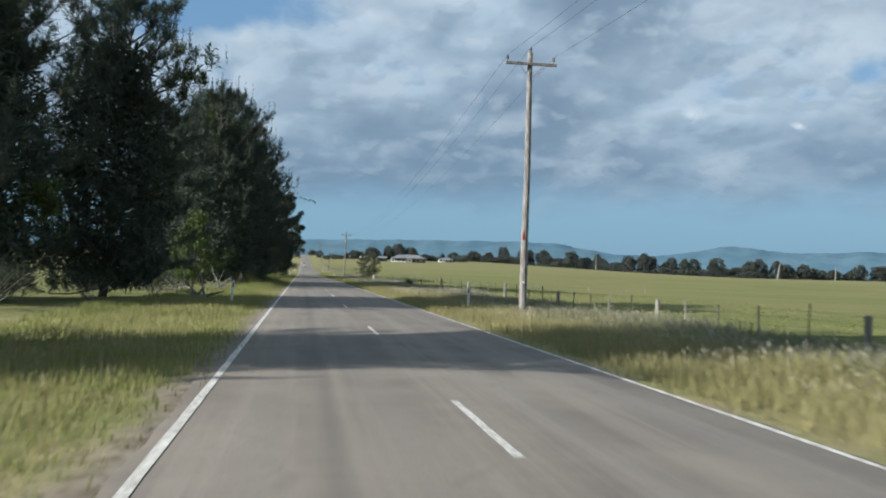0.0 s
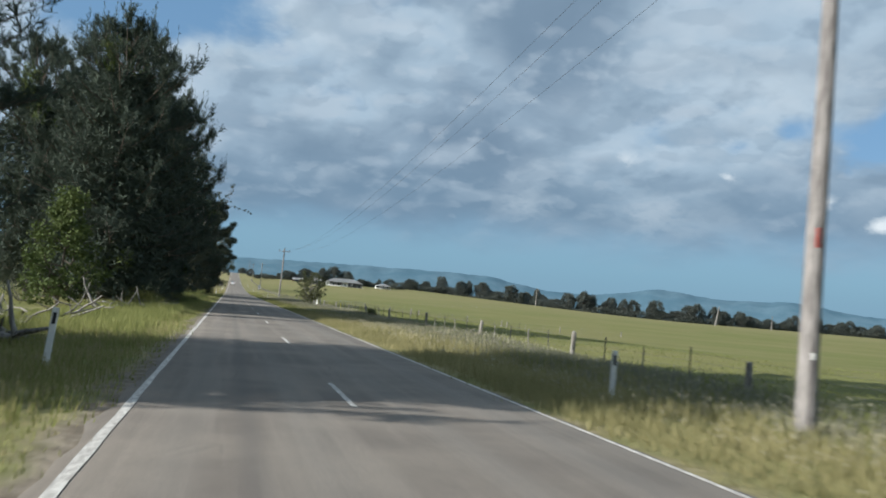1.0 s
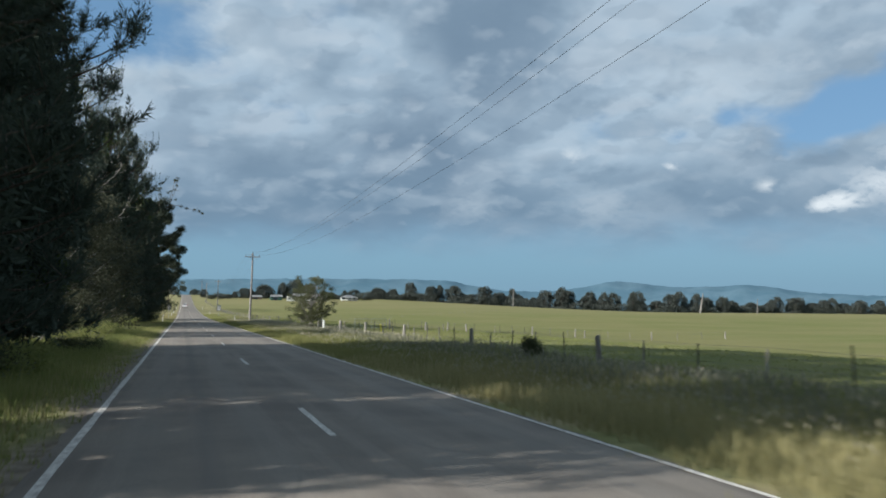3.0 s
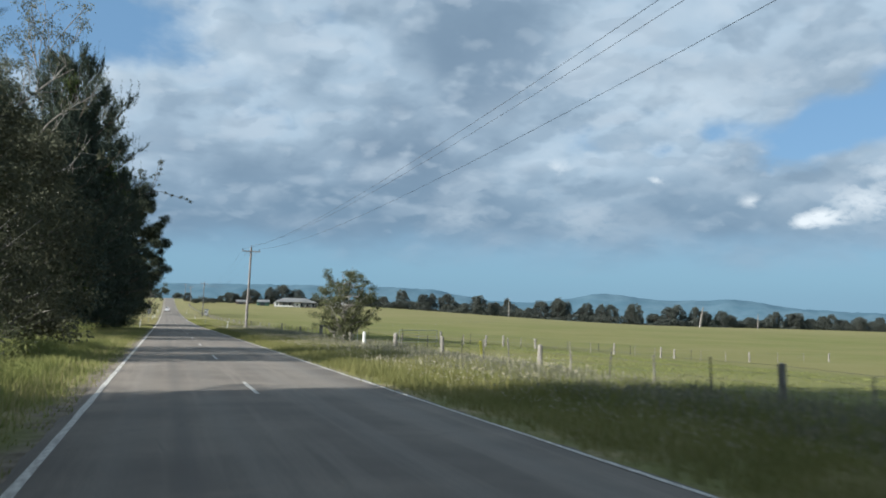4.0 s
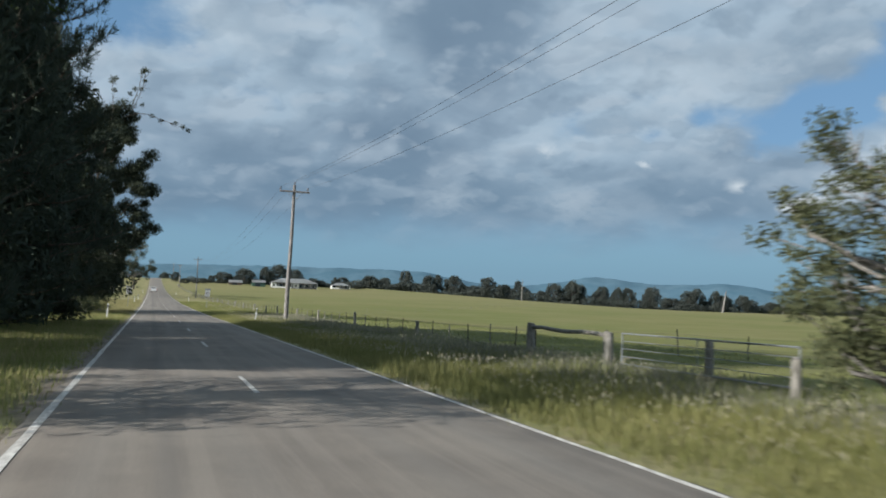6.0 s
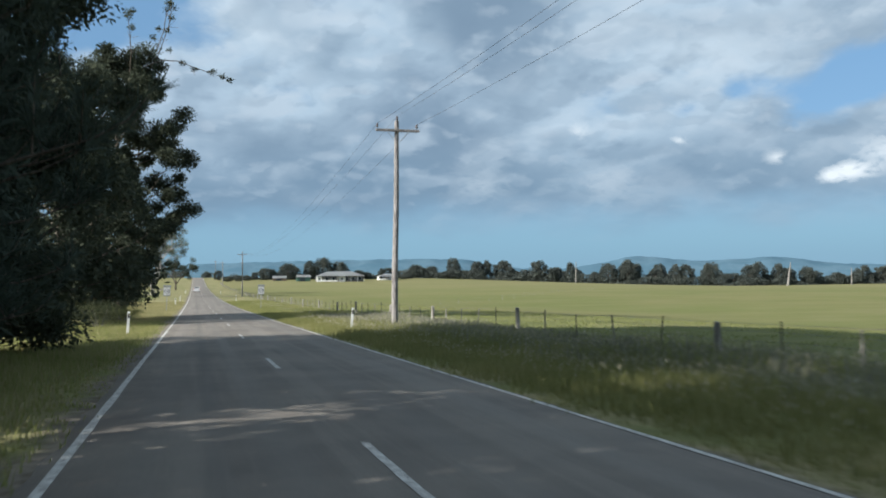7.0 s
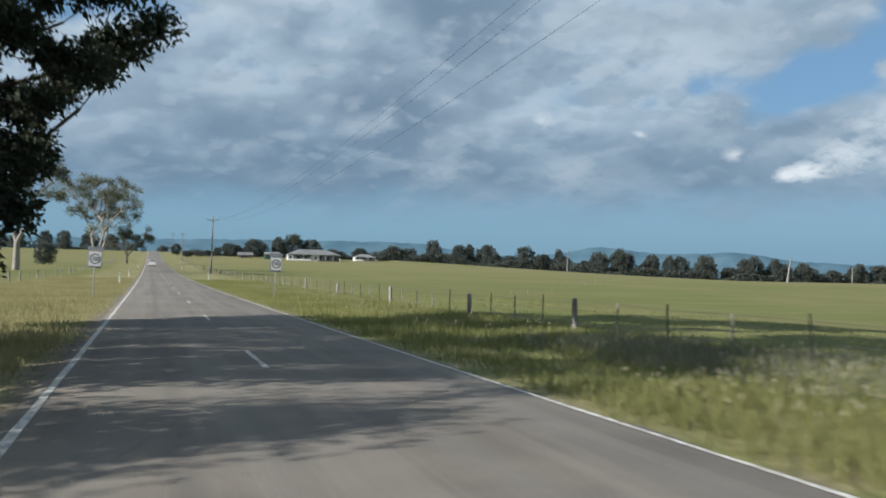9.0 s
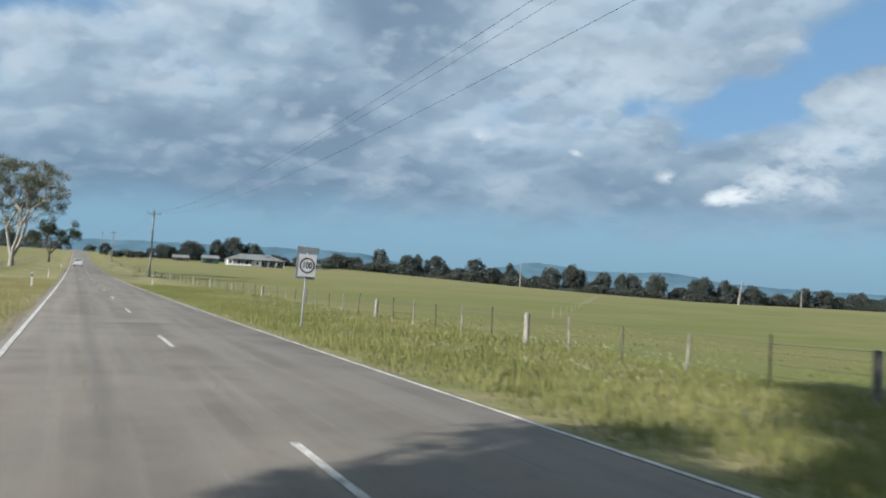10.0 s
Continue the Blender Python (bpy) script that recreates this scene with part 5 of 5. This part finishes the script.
for i, (x, y, s) in enumerate(((-9.5, 34.0, 2.0), (-8.6, 38.0, 1.5), (-8.2, 47.5, 2.2), (-7.8, 56.0, 1.8), (-7.5, 66.0, 1.4), (-8.8, 100.5, 1.6), (-7.4, 26.0, 1.2))):
    branch_heap(x, y, 70 + i, 12, s * 0.8)


def shrub(x, y, seed, r, h, mat, label):
    g = np.random.default_rng(seed)
    segs, P, D = [], [], []
    for k in range(16):
        a = g.random() * 6.28
        e = np.array([math.cos(a) * r * g.uniform(0.3, 1), math.sin(a) * r * g.uniform(0.3, 1), h * g.uniform(0.45, 1.0)])
        segs.append((np.array([0, 0, -0.1]), e, 0.025, 0.008))
        m = 210
        P.append(e + g.normal(0, 0.28, (m, 3)) * np.array([r, r, h * 0.7]))
        D.append(g.normal(0, 1, (m, 3)) + np.array([0, 0, 0.3]))
    P = np.concatenate(P)
    P[:, 2] = np.maximum(P[:, 2], 0.03)
    V, F = leaf_quads(P, np.concatenate(D), g.uniform(0.08, 0.16, len(P)), g.uniform(0.018, 0.036, len(P)), g)
    t = empty("shrub", x, y, gz(x, y), 0, label, "shrub", "roadside shrubs")
    part_np("stems", *tubes(segs, 4), DEAD, t)
    part_np("foliage", V, F, mat, t)
    return t


for i, (x, y, r, h) in enumerate(((-7.0, 60.5, 1.3, 1.1), (-6.8, 74.0, 1.1, 0.9), (-6.4, 97.0, 1.3, 0.9), (-7.2, 104.0, 1.5, 1.2), (-6.9, 128.0, 1.4, 1.0), (-7.5, 207.0, 1.3, 1.3),
                                 (-7.2, 222.0, 1.2, 1.0), (11.2, 83.5, 0.32, 0.75), (-5.9, 75.5, 0.9, 0.8), (-6.2, 90.0, 1.1, 0.6), (-6.4, 112.0, 1.1, 0.6))):
    shrub(x, y, 80 + i, r, h, WATTLE if i % 2 else GREEN_GRASS, "low leafy roadside shrub in long grass")


# dark understorey below the pines
for i, (x, y, r, h) in enumerate(((-13.5, 9.5, 2.0, 1.5), (-12.0, 19.5, 1.8, 1.3), (-10.6, 29.5, 1.7, 1.2), (-14.0, 32.0, 2.2, 1.8), (-13.5, 41.0, 2.2, 1.6), (-14.0, 57.0, 2.0, 1.6), (-9.6, 61.5, 1.6, 1.2))):
    shrub(x, y, 120 + i, r, h, GUM, "dull dark understorey shrub below roadside pines")


# ---------------------------------------------------------------- grass along the verges
def grass(name, label, mat, n, spots_, hmin, hmax, blades=5, lean=0.35, width=0.018, seed=1, head=False):
    """Clumps of thin bent blades; spots_(rng, n) gives their places."""
    g = np.random.default_rng(seed)
    x, y, hs = spots_(g, n)
    n = len(x)
    z = ground_z(x, y)
    B = blades
    X = np.repeat(np.stack([x, y, z], 1), B, 0) + g.normal(0, 0.22, (n * B, 3)) * np.array([1, 1, 0])
    h = np.repeat(hs, B) * g.uniform(hmin, hmax, n * B)
    a = g.random(n * B) * 6.283
    d = np.stack([np.cos(a), np.sin(a), 0 * a], 1)
    s = np.stack([-np.sin(a), np.cos(a), 0 * a], 1)
    l = (h * g.uniform(0.2, 1.0, n * B) * lean)[:, None]
    wd = (width * g.uniform(0.7, 1.4, n * B))[:, None]
    up_ = np.stack([0 * h, 0 * h, h], 1)
    if head:
        b0 = X + d * l * 0.8 + up_ * 0.78
        V = np.stack([b0, b0 + s * wd + up_ * 0.1, X + d * l * 1.1 + up_, b0 - s * wd + up_ * 0.1], 1)
    else:
        tip = X + d * l + up_
        V = np.stack([X - s * wd, X + s * wd, tip + s * wd * 0.2, tip - s * wd * 0.2], 1)
    V = V.reshape(-1, 3)
    F = np.arange(len(V)).reshape(-1, 4)
    ob = part_np(name, V, F, mat)
    return tagged(ob, label, "grass", kind="stuff")


def band(x0, x1, y0, y1, edge, power=1.0):
    """Places in a band beside the road, thinner towards the road edge."""
    def f(g, n):
        u = g.random(n) ** power
        x = x0 + (x1 - x0) * u
        y = g.uniform(y0, y1, n)
        dist = np.abs(x) - edge
        patch = 0.5 + 0.5 * np.sin(y * 0.23 + np.sin(x * 0.8) * 1.5) * np.sin(y * 0.071 + x * 0.6 + 1)
        hs = (0.25 + 0.75 * sm(0.1, 1.6, dist + 0.5 * patch)) * (0.65 + 0.5 * patch)
        keep = g.random(n) < 0.25 + 0.75 * sm(0.0, 1.0, dist)
        return x[keep], y[keep], hs[keep]
    return f


grass("verge_grass", "long straw-coloured grass on the road verge", STRAW, 14000, band(3.66, 9.5, -32, 84, 3.45), 0.12, 0.42, 7, 0.5, 0.012, seed=1)
grass("verge_grass", "long green and straw grass on the road verge", MIXED_GRASS, 17500, band(3.66, 9.5, 78, 215, 3.45), 0.12, 0.40, 7, 0.5, 0.012, seed=21)
grass("verge_grass", "long green and straw grass towards the fence", GREEN_GRASS, 18000, band(7.5, 13.0, -32, 215, 3.9), 0.12, 0.34, 6, 0.5, 0.012, seed=2)
grass("verge_grass", "green and dry grass on the shaded verge", GREEN_GRASS, 22000, band(-3.6, -10.5, -32, 215, 3.45), 0.10, 0.30, 6, 0.5, 0.012, seed=3)
grass("verge_grass", "lush tall green grass below the pines", GREEN_GRASS, 9000, band(-5.0, -9.5, 30, 130, 3.9), 0.22, 0.55, 7, 0.6, 0.012, seed=22)
grass("verge_grass", "dry straw grass on the road verge", STRAW, 12000, band(-3.7, -8.5, -32, 215, 3.6), 0.12, 0.32, 5, 0.5, 0.011, seed=4)
grass("verge_grass", "drier grass beside the open road", MIXED_GRASS, 9000, band(3.7, 13.0, 215, 330, 3.5), 0.10, 0.27, 6, 0.5, 0.014, seed=5)
grass("verge_grass", "green grass beside the open road", GREEN_GRASS, 8000, band(3.7, 13.0, 215, 330, 3.5), 0.10, 0.25, 6, 0.5, 0.014, seed=15)
grass("seed_heads", "scattered pale seed heads by the paddock fence", SEED, 800, band(6.5, 12.5, 215, 300, 3.9), 0.25, 0.5, 3, 0.3, 0.011, seed=16, head=True)
grass("verge_grass", "drier grass beside the open road", STRAW, 15000, band(-3.65, -14.0, 215, 330, 3.5), 0.10, 0.25, 6, 0.5, 0.014, seed=6)
grass("seed_heads", "pale grass seed heads above the verge grass", SEED, 9000, band(5.0, 12.5, -32, 215, 3.9), 0.30, 0.60, 3, 0.3, 0.011, seed=7, head=True)
grass("weeds", "grey-green weeds and thistles near the fence", WEED, 10000, band(7.6, 12.6, -32, 225, 3.9), 0.2, 0.52, 5, 0.6, 0.018, seed=8)
grass("pasture_tufts", "short green pasture tufts behind the fence", GREEN_GRASS, 12000, band(12.5, 34.0, -20, 280, 3.9, 1.4), 0.05, 0.11, 5, 0.6, 0.02, seed=9)


# ---------------------------------------------------------------- plan steps to metres
for me in bpy.data.meshes:
    me.transform(Matrix.Scale(UNIT, 4))
for ob in scene.objects:
    if ob.type in ("MESH", "EMPTY"):
        ob.location = ob.location * UNIT
